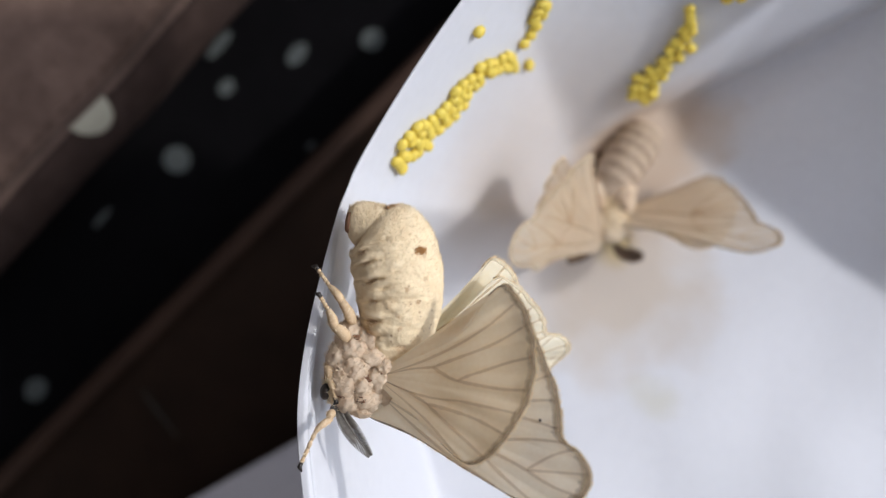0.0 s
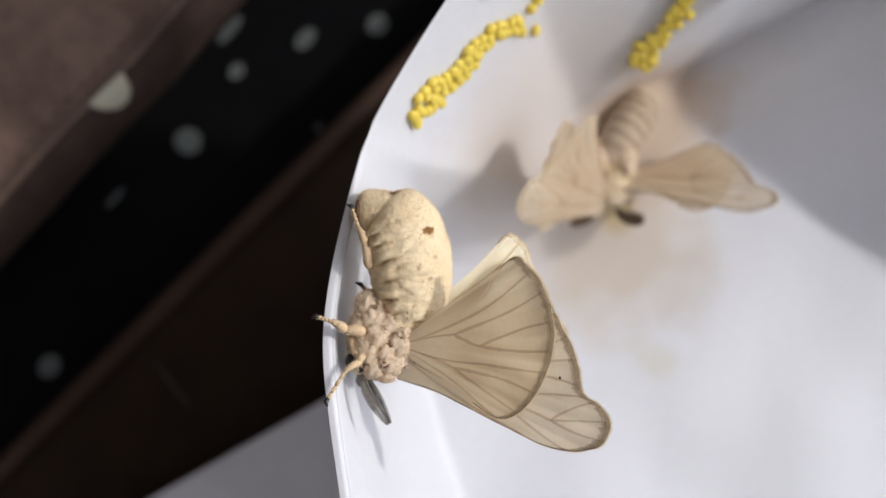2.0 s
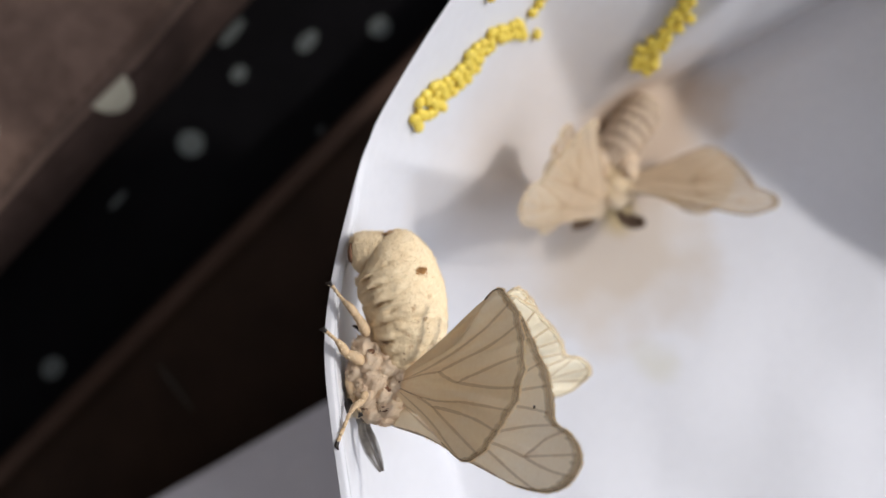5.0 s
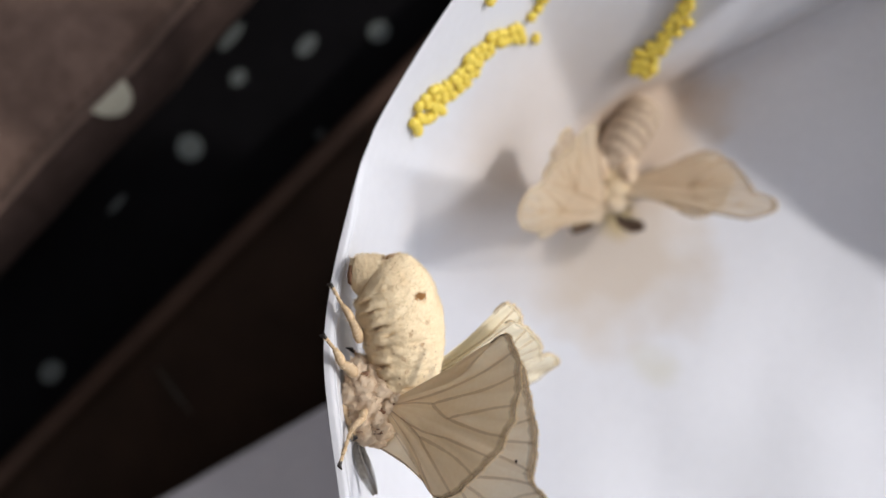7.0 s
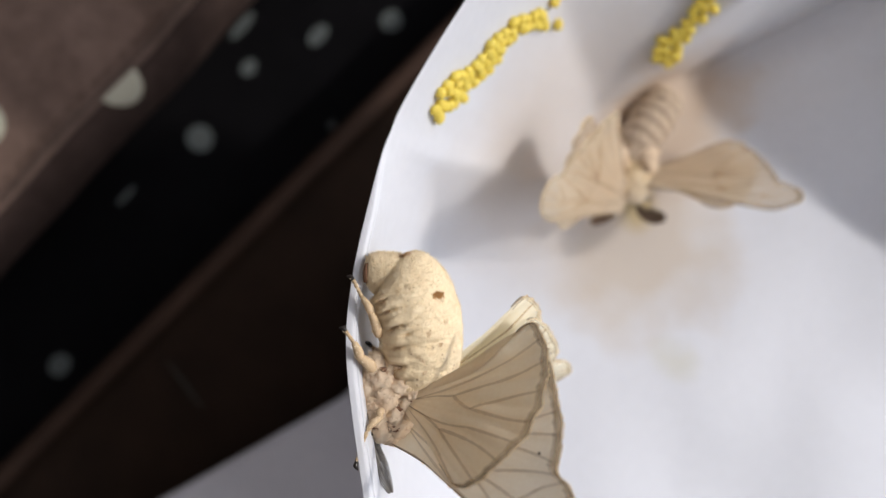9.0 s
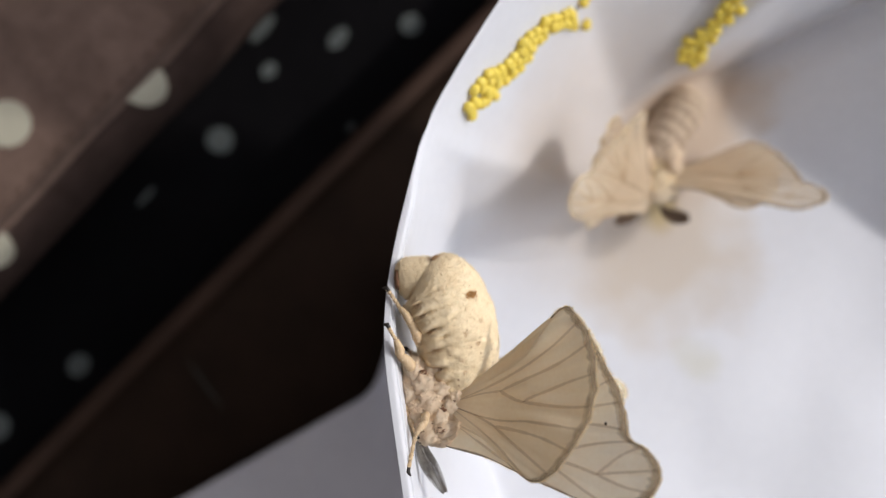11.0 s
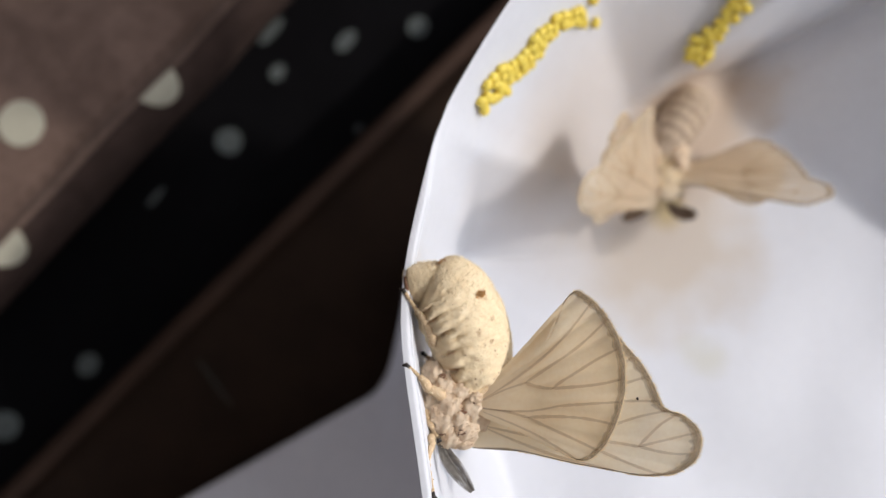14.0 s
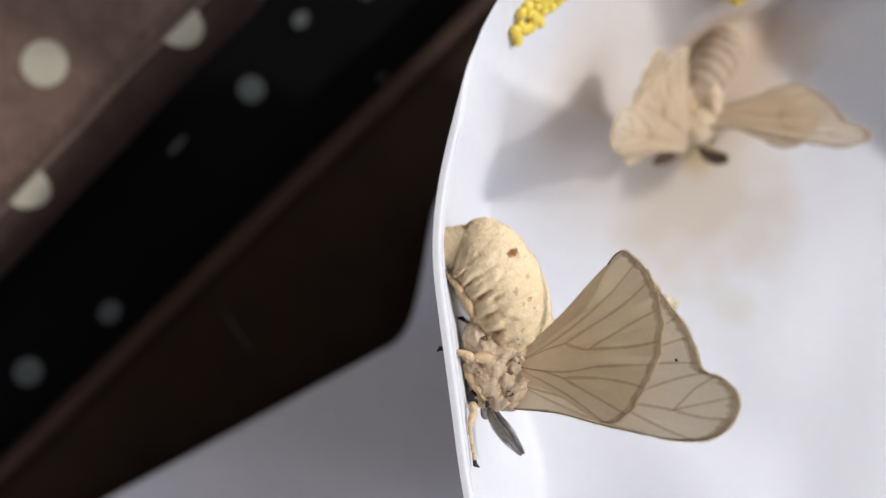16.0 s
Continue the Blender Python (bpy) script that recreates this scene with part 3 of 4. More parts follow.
            strips.append([bm.verts.new(place(p + inward * w) + Vector((side * lift * k, 0, 0))) for w, k in ((-0.04, 0.3), (wide * 0.35, 1), (wide * 0.7, 1), (wide, 0.6))])
        for i in range(n * 3):
            k = (i + 1) % (n * 3)
            if edge_fade(i / 3) > 0.02:
                for q in range(3):
                    bm.faces.new((strips[i][q], strips[k][q], strips[k][q + 1], strips[i][q + 1]))
    # its left margins are paled for sunlight too
    part("margin", bm, MARGIN if fresh == (side > 0) and (fresh or name == "forewing") else PALE_MARGIN, membrane, "darker furred wing margin")
    if speck:
        bm = bmesh.new()
        ball(bm, place(Vector(speck)) + Vector((side * 0.0001, 0, 0)), (0.00008, 0.00013, 0.0001), 10, 8, 0.3)
        part("speck", bm, DARK, membrane, "tiny dark speck of dirt")
    # short scales that fringe the edge
    bm = bmesh.new()
    for i in range(1300):
        j = rng.random() * n
        p = rim[int(j)].lerp(rim[(int(j) + 1) % n], j - int(j))
        if p.x < 3:
            continue
        q = p + (p - base).normalized() * rng.uniform(0.08, 0.24) + Vector((rng.uniform(-0.12, 0.12), rng.uniform(-0.12, 0.12)))
        a, b = place(p), place(q)
        w = (b - a).cross(Vector((1, 0, 0))).normalized() * 0.00004
        bm.faces.new([bm.verts.new(v) for v in (a - w, a + w, b + Vector((rng.uniform(-1, 1) * 0.0001, 0, 0)))])
    part("fringe", bm, FUR, membrane, "pale hair fringe")
    return membrane


HIND_ROOT, HIND_UP, HIND_LOW, HIND_MID = (0.3, -0.4), (7.3, -0.45), (4.8, -2.2), (5.2, 0.5)
HIND_VEINS = [(HIND_ROOT, 10.4, -0.06, 0.08), (HIND_ROOT, HIND_MID, 0.03, 0.09), (HIND_MID, 11.7, -0.03, 0.08), (HIND_MID, HIND_UP, -0.04, 0.09), (HIND_UP, 13.4, 0.03, 0.08), (HIND_UP, 14.8, -0.03, 0.08), (HIND_ROOT, (7.6, -1.9), -0.05, 0.07),
              ((7.6, -1.9), 15.7, 0.0, 0.07), (HIND_ROOT, HIND_LOW, 0.03, 0.10), (HIND_LOW, 16.8, 0.04, 0.08), (HIND_LOW, 18.0, 0.0, 0.08), (HIND_ROOT, 19.2, 0.03, 0.07)]
FORE_ROOT, FORE_UP, FORE_LOW = (0.0, -1.6), (7.8, -2.2), (8.0, -4.7)
FORE_FORK = (12.6, -6.3)
FORE_VEINS = [(FORE_ROOT, 6.2, -0.03, 0.09), (FORE_ROOT, FORE_LOW, -0.03, 0.11), (FORE_LOW, 8.2, -0.02, 0.08), (FORE_LOW, FORE_FORK, 0.02, 0.09), (FORE_FORK, 10.6, -0.05, 0.07), (FORE_FORK, 12.3, 0.0, 0.07), (FORE_FORK, 14.2, 0.05, 0.07),
              (FORE_ROOT, FORE_UP, 0.03, 0.11), (FORE_UP, FORE_LOW, 0.2, 0.05), (FORE_LOW, 15.2, 0.03, 0.08), (FORE_UP, 16.6, 0.03, 0.08), (FORE_UP, 18.2, 0.02, 0.08), (FORE_UP, 19.4, 0.0, 0.08), (FORE_UP, 21.0, 0.0, 0.08), (FORE_ROOT, 22.5, 0.02, 0.09)]


def fur_on(bm_src, count, length, seed, broad=0.09, stand=0.8, spread=0.5):
    """Short hairs that lie back over a surface."""
    rng = random.Random(seed)
    faces = [f for f in bm_src.faces if f.calc_area() > 0]
    total = np.cumsum([f.calc_area() for f in faces])
    bm = bmesh.new()
    for _ in range(count):
        f = faces[min(int(np.searchsorted(total, rng.random() * total[-1])), len(faces) - 1)]
        vs, g, h = [v.co for v in f.verts], rng.random(), rng.random()
        if len(vs) > 4:
            continue
        p = vs[0].lerp(vs[1], g).lerp((vs[3] if len(vs) == 4 else vs[2]).lerp(vs[2], g), h)
        n = f.normal
        lie = (Vector((rng.uniform(-spread, spread), spread * rng.uniform(0, 1) - 0.75, rng.uniform(-spread, spread))) + n * rng.uniform(0.12, stand)).normalized()
        tip = p + lie * length * rng.uniform(0.5, 1.2)
        w = lie.cross(n).normalized() * length * broad
        bm.faces.new([bm.verts.new(v) for v in (p - w, p + w, tip)])
    return bm


# the abdomen's axis in mm: back from the thorax, up from it, bend in degrees towards the belly, reach to the back and to the belly
SWOLLEN_AXIS = [(-0.3, 0.1, 0, 1.4, 1.2), (1.0, 0.6, -5, 2.7, 2.0), (2.8, 0.9, -3, 3.2, 2.9), (5.0, 0.75, 2, 3.58, 3.35), (7.0, 0.4, 8, 3.7, 3.5), (8.6, -0.05, 16, 3.55, 3.45), (9.6, -0.5, 27, 3.3, 3.3), (10.25, -1.0, 40, 2.85, 2.9),
                (10.5, -1.35, 50, 2.62, 2.5), (10.62, -1.6, 57, 1.78, 2.45), (10.68, -2.0, 63, 1.62, 2.35), (10.8, -2.9, 76, 1.4, 2.0), (10.88, -3.6, 84, 1.2, 1.65), (10.9, -3.95, 88, 0.95, 1.3), (10.9, -4.05, 88, 0.3, 0.4)]
LEAN_AXIS = [(0.0, -0.45, 0, 1.15, 1.15), (1.1, 0.15, 0, 1.75, 1.75), (2.7, 0.45, 0, 2.25, 2.25), (4.3, 0.5, 0, 2.6, 2.6), (6.8, 0.4, 0, 2.85, 2.85), (8.4, 0.2, 0, 2.85, 2.85), (9.7, 0.0, 0, 2.7, 2.7), (10.8, -0.3, 0, 2.45, 2.45), (11.4, -0.5, 0, 2.1, 2.1), (11.8, -0.6, 0, 1.3, 1.3), (11.9, -0.6, 0, 0.3, 0.3)]
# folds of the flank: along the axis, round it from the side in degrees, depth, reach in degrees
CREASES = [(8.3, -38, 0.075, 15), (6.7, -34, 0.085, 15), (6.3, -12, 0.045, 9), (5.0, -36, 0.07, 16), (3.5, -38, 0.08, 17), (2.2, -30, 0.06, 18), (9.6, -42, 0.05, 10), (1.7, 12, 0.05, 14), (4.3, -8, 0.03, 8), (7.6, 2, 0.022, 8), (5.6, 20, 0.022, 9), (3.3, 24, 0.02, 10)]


class Abdomen:
    """A swollen tube of overlapping rings along a bent axis."""

    def __init__(self, axis, creased):
        tb = np.array(axis, float)
        step = np.hypot(np.diff(tb[:, 0]), np.diff(tb[:, 1]))
        self.tb, self.run, self.creased = tb, np.concatenate([[0], np.cumsum(step)]), creased
        self.end = float(self.run[-1])

    def at(self, u):
        return [float(np.interp(u, self.run, self.tb[:, k])) for k in range(5)]

    def smooth(self, u):
        w = min(0.35, self.end - u, u)
        return [0.5 * c + 0.25 * (a + b) for a, c, b in zip(self.at(u - w), self.at(u), self.at(u + w))]

    def point(self, u, t, swell=1.0):
        b, a, bend, back, belly = self.smooth(u)
        f = radians(bend)
        s = math.sin(t)
        r = (back if s > 0 else belly) * swell
        deep = 0.5 * (back + belly) * 0.95 * swell
        return Vector((math.cos(t) * deep, -(b + s * r * math.sin(f)), a + s * r * math.cos(f))) * MM

    def relief(self, u, t):
        c, s = math.cos(t), math.sin(t)
        ring = ((u + 0.35 * noise.noise((c * 1.4, s * 1.4, u * 0.4))) / 1.72) % 1.0
        flank = min(max(0.3 - s, 0), 1) * max(c, 0) ** 0.5
        fold = 0.016 + (0.05 * flank if self.creased else 0.075)
        k = 1 - fold * 0.6 + fold * ring ** 0.7 * (1 - math.exp(-(1 - ring) * 9)) * 1.5
        k += 0.03 * noise.noise((c * 2.2, s * 2.2, u * 0.9)) + 0.016 * noise.noise((c * 5, s * 5, u * 3)) + 0.008 * noise.noise((c * 13, s * 13, u * 5))
        if self.creased:
            deg = (math.degrees(t) + 180) % 360 - 180
            seam = deg + 14 + 4 * math.sin(u * 1.3)       # the long furrow between flank and back
            k -= 0.020 * math.exp(-(seam / 6) ** 2) * min(max(u - 2, 0), 1) * min(max(9.5 - u, 0), 1)
            k -= 0.13 * math.exp(-((u - 11.85 - 0.1 * noise.noise((c * 2, s * 2, 4))) / 0.16) ** 2) * (0.45 + 0.55 * max(s, 0))      # the last ring slides out of the one before it
            for fu, ft, deep, wide in CREASES:
                across = deg - ft
                along = u - fu - 0.012 * across - 0.18 * noise.noise((across * 0.06, fu, 3))
                k -= 2.0 * deep * math.exp(-(across / wide) ** 2) * (math.exp(-(along / 0.17) ** 2) - 0.6 * math.exp(-((along - 0.48) / 0.33) ** 2))
        return k

    def mesh(self):
        bm = bmesh.new()
        rows, seg = 150, 84
        rings = [[bm.verts.new(self.point(u, t, self.relief(u, t))) for t in (2 * math.pi * k / seg for k in range(seg))] for u in (self.end * (i / rows) for i in range(rows + 1))]
        for p, q in zip(rings, rings[1:]):
            for k in range(seg):
                bm.faces.new((p[k], p[(k + 1) % seg], q[(k + 1) % seg], q[k]))
        bm.faces.new(rings[0])
        bm.faces.new(rings[-1][::-1])
        bmesh.ops.recalc_face_normals(bm, faces=bm.faces)
        bm.normal_update()
        return bm


FULL, LEAN_BODY = Abdomen(SWOLLEN_AXIS, True), Abdomen(LEAN_AXIS, False)
# rust-brown patches, several of them in the flank's folds, and dark flecks on the swollen body: along the axis, round
# it, size in mm, strength
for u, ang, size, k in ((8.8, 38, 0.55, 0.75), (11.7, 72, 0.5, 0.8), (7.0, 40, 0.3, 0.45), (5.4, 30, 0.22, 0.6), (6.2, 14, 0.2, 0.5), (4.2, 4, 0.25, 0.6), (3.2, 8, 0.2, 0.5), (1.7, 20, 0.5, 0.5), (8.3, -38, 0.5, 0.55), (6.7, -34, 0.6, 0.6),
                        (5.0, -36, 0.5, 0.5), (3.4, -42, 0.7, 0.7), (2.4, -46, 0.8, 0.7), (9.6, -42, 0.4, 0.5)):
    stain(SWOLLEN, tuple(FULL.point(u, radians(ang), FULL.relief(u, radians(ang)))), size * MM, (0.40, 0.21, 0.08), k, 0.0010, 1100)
dot_rng = random.Random(8)
for _ in range(16):
    u, ang = dot_rng.uniform(2, 9), dot_rng.uniform(-20, 60)
    stain(SWOLLEN, tuple(FULL.point(u, radians(ang), FULL.relief(u, radians(ang)))), 0.13 * MM, (0.36, 0.22, 0.11), 0.6, 0.0002, 2500)


def tuft(body, places, size, name, parent, mat, label, seed):
    """A small blotch of upright scales on the abdomen."""
    bm = bmesh.new()
    rng = random.Random(seed)
    for u, ang in places:
        t = radians(ang)
        for _ in range(110):
            uu, tt = u + rng.gauss(0, 0.10), t + rng.gauss(0, size * 0.1)
            p = body.point(uu, tt, body.relief(uu, tt))
            out = (p - body.point(uu, tt, 0.8)).normalized()
            along = (body.point(uu + 0.1, tt) - p).normalized()
            tip = p + out * rng.uniform(0.00006, 0.00022) + along * 0.00022
            w = along.cross(out).normalized() * 0.00005
            bm.faces.new([bm.verts.new(v) for v in (p - w, p + w, tip)])
    return part(name, bm, mat, parent, label)


def leg(pts, parent, girth=1.0):
    """Thigh, shank and thin jointed foot through a run of joints."""
    bm = bmesh.new()
    hip, knee, ankle, toe = [Vector(p) * MM for p in pts]
    bend = Vector((0.0002, 0, 0.0001))
    for a, b, r0, rm, r1 in ((hip, knee, 0.34, 0.56, 0.36), (knee, ankle, 0.34, 0.44, 0.22)):
        tube(bm, catmull([a, a.lerp(b, 0.5) + bend, b], 6), [girth * MM * (r0 + (rm - r0) * math.sin(math.pi * min(k / 9, 0.5)) if k < 5 else rm + (r1 - rm) * (k - 4.5) / 8) for k in range(13)], 10)
    for k in range(4):
        a, b = ankle.lerp(toe, k / 4), ankle.lerp(toe, (k + 1) / 4)
        tube(bm, [a, a.lerp(b, 0.5), b], [0.00012, 0.00018, 0.00013], 8)
    ball(bm, knee, (0.00036 * girth, 0.00036 * girth, 0.00036 * girth), 10, 8)
    hair = fur_on(bm, 300, 0.00022, int(abs(pts[3][1]) * 10), 0.14)
    ob = part("leg", bm, LEG, parent)
    part("fur", hair, FUR, ob)
    bm = bmesh.new()
    d = (toe - ankle).normalized()
    tube(bm, [toe - d * 0.0002, toe + d * 0.0002, toe + d * 0.0004 + Vector((0, 0, -0.0003))], [0.00016, 0.0002, 0.00006], 8)
    part("claw", bm, DARK, ob, "small dark claw")
    return ob


def antenna(pts, parent, blade, mat, broad=0.70):
    """A comb antenna: a stem with close barbs on both sides."""
    bm = bmesh.new()
    path = catmull([Vector(p) * MM for p in pts], 14)
    n = len(path) - 1
    tube(bm, path, [MM * (0.15 - 0.10 * i / n) for i in range(n + 1)], 6)
    for i in range(1, n):
        d = (path[i + 1] - path[i - 1]).normalized()
        out = d.cross(Vector(blade)).normalized()
        reach = MM * broad * math.sin(math.pi * (0.10 + 0.86 * i / n)) ** 0.8
        for s in (-1, 1):
            tip = path[i] + out * s * reach + d * reach * 0.75 + Vector(blade).normalized() * reach * 0.25
            tube(bm, [path[i], path[i].lerp(tip, 0.6), tip], [0.00005, 0.00006, 0.00003], 4)
    return part("antenna", bm, mat, parent, "dark comb-like antenna")


def wool(parent, centre, radii, seed, hairs, mat, length=0.0006):
    """A clump of wool: an uneven core under lying hairs."""
    bm = bmesh.new()
    ball(bm, [c * MM for c in centre], [r * k * MM for r, k in zip(radii, (1.1, 1.4, 1.4))], 30, 20, 0.34)
    bm.normal_update()
    hair = fur_on(bm, hairs, length, seed, 0.06, 0.25, 0.7)
    start = [v.co.copy() for f in hair.faces for v in f.verts]
    made = [bm.verts.new(c) for c in start]
    for k in range(0, len(made), 3):
        bm.faces.new(made[k:k + 3])
    hair.free()
    return part("wool_tuft", bm, mat, parent)


# clumps of wool on the clinging moth's flank: across, forward, up, radii
CLUMPS = [((1.5, 0.4, 0.1), (0.9, 0.8, 0.75)), ((1.9, 1.0, -0.9), (0.7, 0.7, 0.6)), ((1.6, 2.0, -0.6), (0.8, 0.75, 0.8)), ((1.5, 2.4, -1.7), (0.8, 0.7, 0.8)), ((2.0, -0.2, -1.6), (0.7, 0.8, 0.7)), ((1.9, 1.1, -2.2), (0.7, 0.8, 0.7)),
          ((1.5, -1.2, -0.6), (0.9, 0.6, 0.8)), ((1.7, -1.6, -2.0), (0.7, 0.7, 0.8)), ((1.2, -2.6, -2.6), (0.8, 0.9, 0.7)), ((1.3, -0.7, -3.1), (0.8, 0.9, 0.7)), ((1.3, 2.9, -0.9), (0.7, 0.5, 0.7)), ((1.7, -0.6, 0.5), (0.7, 0.5, 0.5)),
          ((1.9, 0.3, -2.6), (0.5, 0.6, 0.5)), ((1.2, -1.9, -3.1), (0.6, 0.8, 0.4)), ((1.1, -2.5, -0.9), (0.9, 0.7, 0.9)), ((0.9, 0.9, 0.7), (0.8, 1.0, 0.8))]
GAPS = [(2.15, 2.05, -0.75, 0.40), (2.2, 0.35, -0.6, 0.34), (2.1, 2.0, -2.3, 0.25), (1.9, -2.6, -2.0, 0.25), (2.1, -0.2, 0.35, 0.24), (2.15, 1.4, -1.55, 0.22)]


def wings(root, seed, fresh):
    parts = {}
    for s, side in ((1, "right"), (-1, "left")):
        parts["fore_" + side] = wing("forewing", FORE, (0.0, -1.6), FORE_VEINS, -0.60, s, root, seed + 5 + s, (1.0, 23.0), fresh, (13.45, -2.75) if s > 0 and fresh else None)
        parts["hind_" + side] = wing("hindwing", HIND, (0.2, -0.2), HIND_VEINS, 0.75, s, root, seed + 9 + s, (7.3, 20.0), fresh)
    return parts


def build_clinging_moth(label, seed):
    """x to the moth's right, y forward, z up from its back; the origin lies between the wing roots."""
    root = new("silk_moth")
    tagged(root, label, "moth", "cream moths on the paper")
    parts = {"root": root}
    bm = FULL.mesh()
    hair = fur_on(bm, 26000, 0.00026, seed, 0.07, 0.22)
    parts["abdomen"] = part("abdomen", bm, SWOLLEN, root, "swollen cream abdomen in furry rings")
    part("fur", hair, FUR, parts["abdomen"])
    tuft(FULL, [(11.7, 76), (11.7, 62)], 1.0, "brown_spot", parts["abdomen"], BROWN, "rust-brown tuft at the tail", seed)
    tuft(FULL, [(8.8, 38), (8.75, 40)], 0.6, "brown_spot", parts["abdomen"], BROWN, "rust-brown tuft", seed + 1)
    bm = bmesh.new()
    ball(bm, (0.8 * MM, -10.4 * MM, -3.78 * MM), (0.5 * MM, 0.9 * MM, 0.28 * MM), 16, 10, 0.25)
    part("egg_layer", bm, CREVICE, parts["abdomen"], "dark brown tip of the abdomen")
    bm = bmesh.new()
    ball(bm, (0, 0.1 * MM, -1.6 * MM), (1.9 * MM, 3.2 * MM, 2.6 * MM), 44, 30, 0.2)
    bm.normal_update()
    hair = fur_on(bm, 1600, 0.00045, seed + 3, 0.1, 0.25)
    parts["thorax"] = part("thorax", bm, SHADE_CORE, root, "woolly cream thorax")
    part("fur", hair, FUR, parts["thorax"])
    for i, (c, r) in enumerate(CLUMPS):
        wool(parts["thorax"], c, r, seed + 30 + i, 750, WOOL, 0.00045)
        if i % 2 == 0:
            wool(parts["thorax"], (-c[0], c[1], c[2]), r, seed + 50 + i, 260, WOOL)
    # dark balls put shade into the gaps of the wool as colour
    for x, y, z, r in GAPS:
        bm = bmesh.new()
        ball(bm, (x * MM, y * MM, z * MM), (r * 0.9 * MM, r * 0.8 * MM, r * 1.5 * MM), 14, 10, 0.8)
        part("dark_gap", bm, CREVICE, parts["thorax"], "dark brown ball painted as a shaded gap in the wool")
    bm = bmesh.new()
    ball(bm, (0.5 * MM, 1.7 * MM, -3.0 * MM), (1.5 * MM, 1.4 * MM, 1.0 * MM), 24, 16, 0.14)
    bm.normal_update()
    hair = fur_on(bm, 1800, 0.0005, seed + 4, 0.1, 0.6)
    parts["head"] = part("head", bm, BODY, root, "small furry head")
    part("fur", hair, FUR, parts["head"])
    for s in (1, -1):
        bm = bmesh.new()
        ball(bm, ((0.35 + s * 1.25) * MM, 1.95 * MM, -3.75 * MM), (0.42 * MM, 0.66 * MM, 0.42 * MM), 18, 12)
        part("eye", bm, DARK, parts["head"], "round black eye")
    parts["antenna"] = antenna([(1.3, 2.7, -2.6), (1.8, 3.8, -2.25), (2.1, 5.2, -1.5), (2.1, 6.9, -0.55)], parts["head"], (1, 0.0, -0.2), FEATHER, 0.72)
    antenna([(-0.6, 2.3, -2.6), (-1.0, 3.0, -2.8), (-1.4, 3.7, -2.9), (-1.6, 4.3, -2.9)], parts["head"], (1, 0.2, 0.3), FEATHER, 0.6)
    # right hind, middle and fore leg from their hips, stretched backwards and turned by their keys
    parts["hind_leg"] = leg([(0, 0, 0), (0.3, -1.9, 0.25), (0.1, -3.4, 0.1), (-0.3, -5.1, 0)], root, 0.8)
    parts["middle_leg"] = leg([(0, 0, 0), (0.5, -1.4, -0.3), (0.9, -2.7, 0.0), (1.0, -3.9, 0)], root, 0.9)
    parts["fore_leg"] = leg([(0, 0, 0), (0.5, -0.5, -0.1), (1.1, -1.8, 0.35), (1.6, -4.3, 0)], root, 0.62)
    leg([(1.4, -0.2, -3.9), (1.9, 0.9, -3.5), (2.1, 1.7, -3.1), (2.1, 2.4, -2.8)], root, 0.7)
    leg([(-1.2, -2.4, -1.8), (-1.6, -3.2, -2.4), (-1.5, -3.8, -2.9), (-1.4, -4.2, -3.3)], root, 0.9)
    leg([(-1.2, -0.9, -1.8), (-2.2, -1.5, -2.3), (-2.4, -2.2, -2.8), (-2.4, -2.6, -3.2)], root, 0.9)
    leg([(-1.2, 1.2, -1.9), (-1.9, 1.8, -2.2), (-2.0, 2.4, -2.6), (-2.0, 2.9, -3.0)], root, 0.8)
    parts.update(wings(root, seed, True))
    return parts


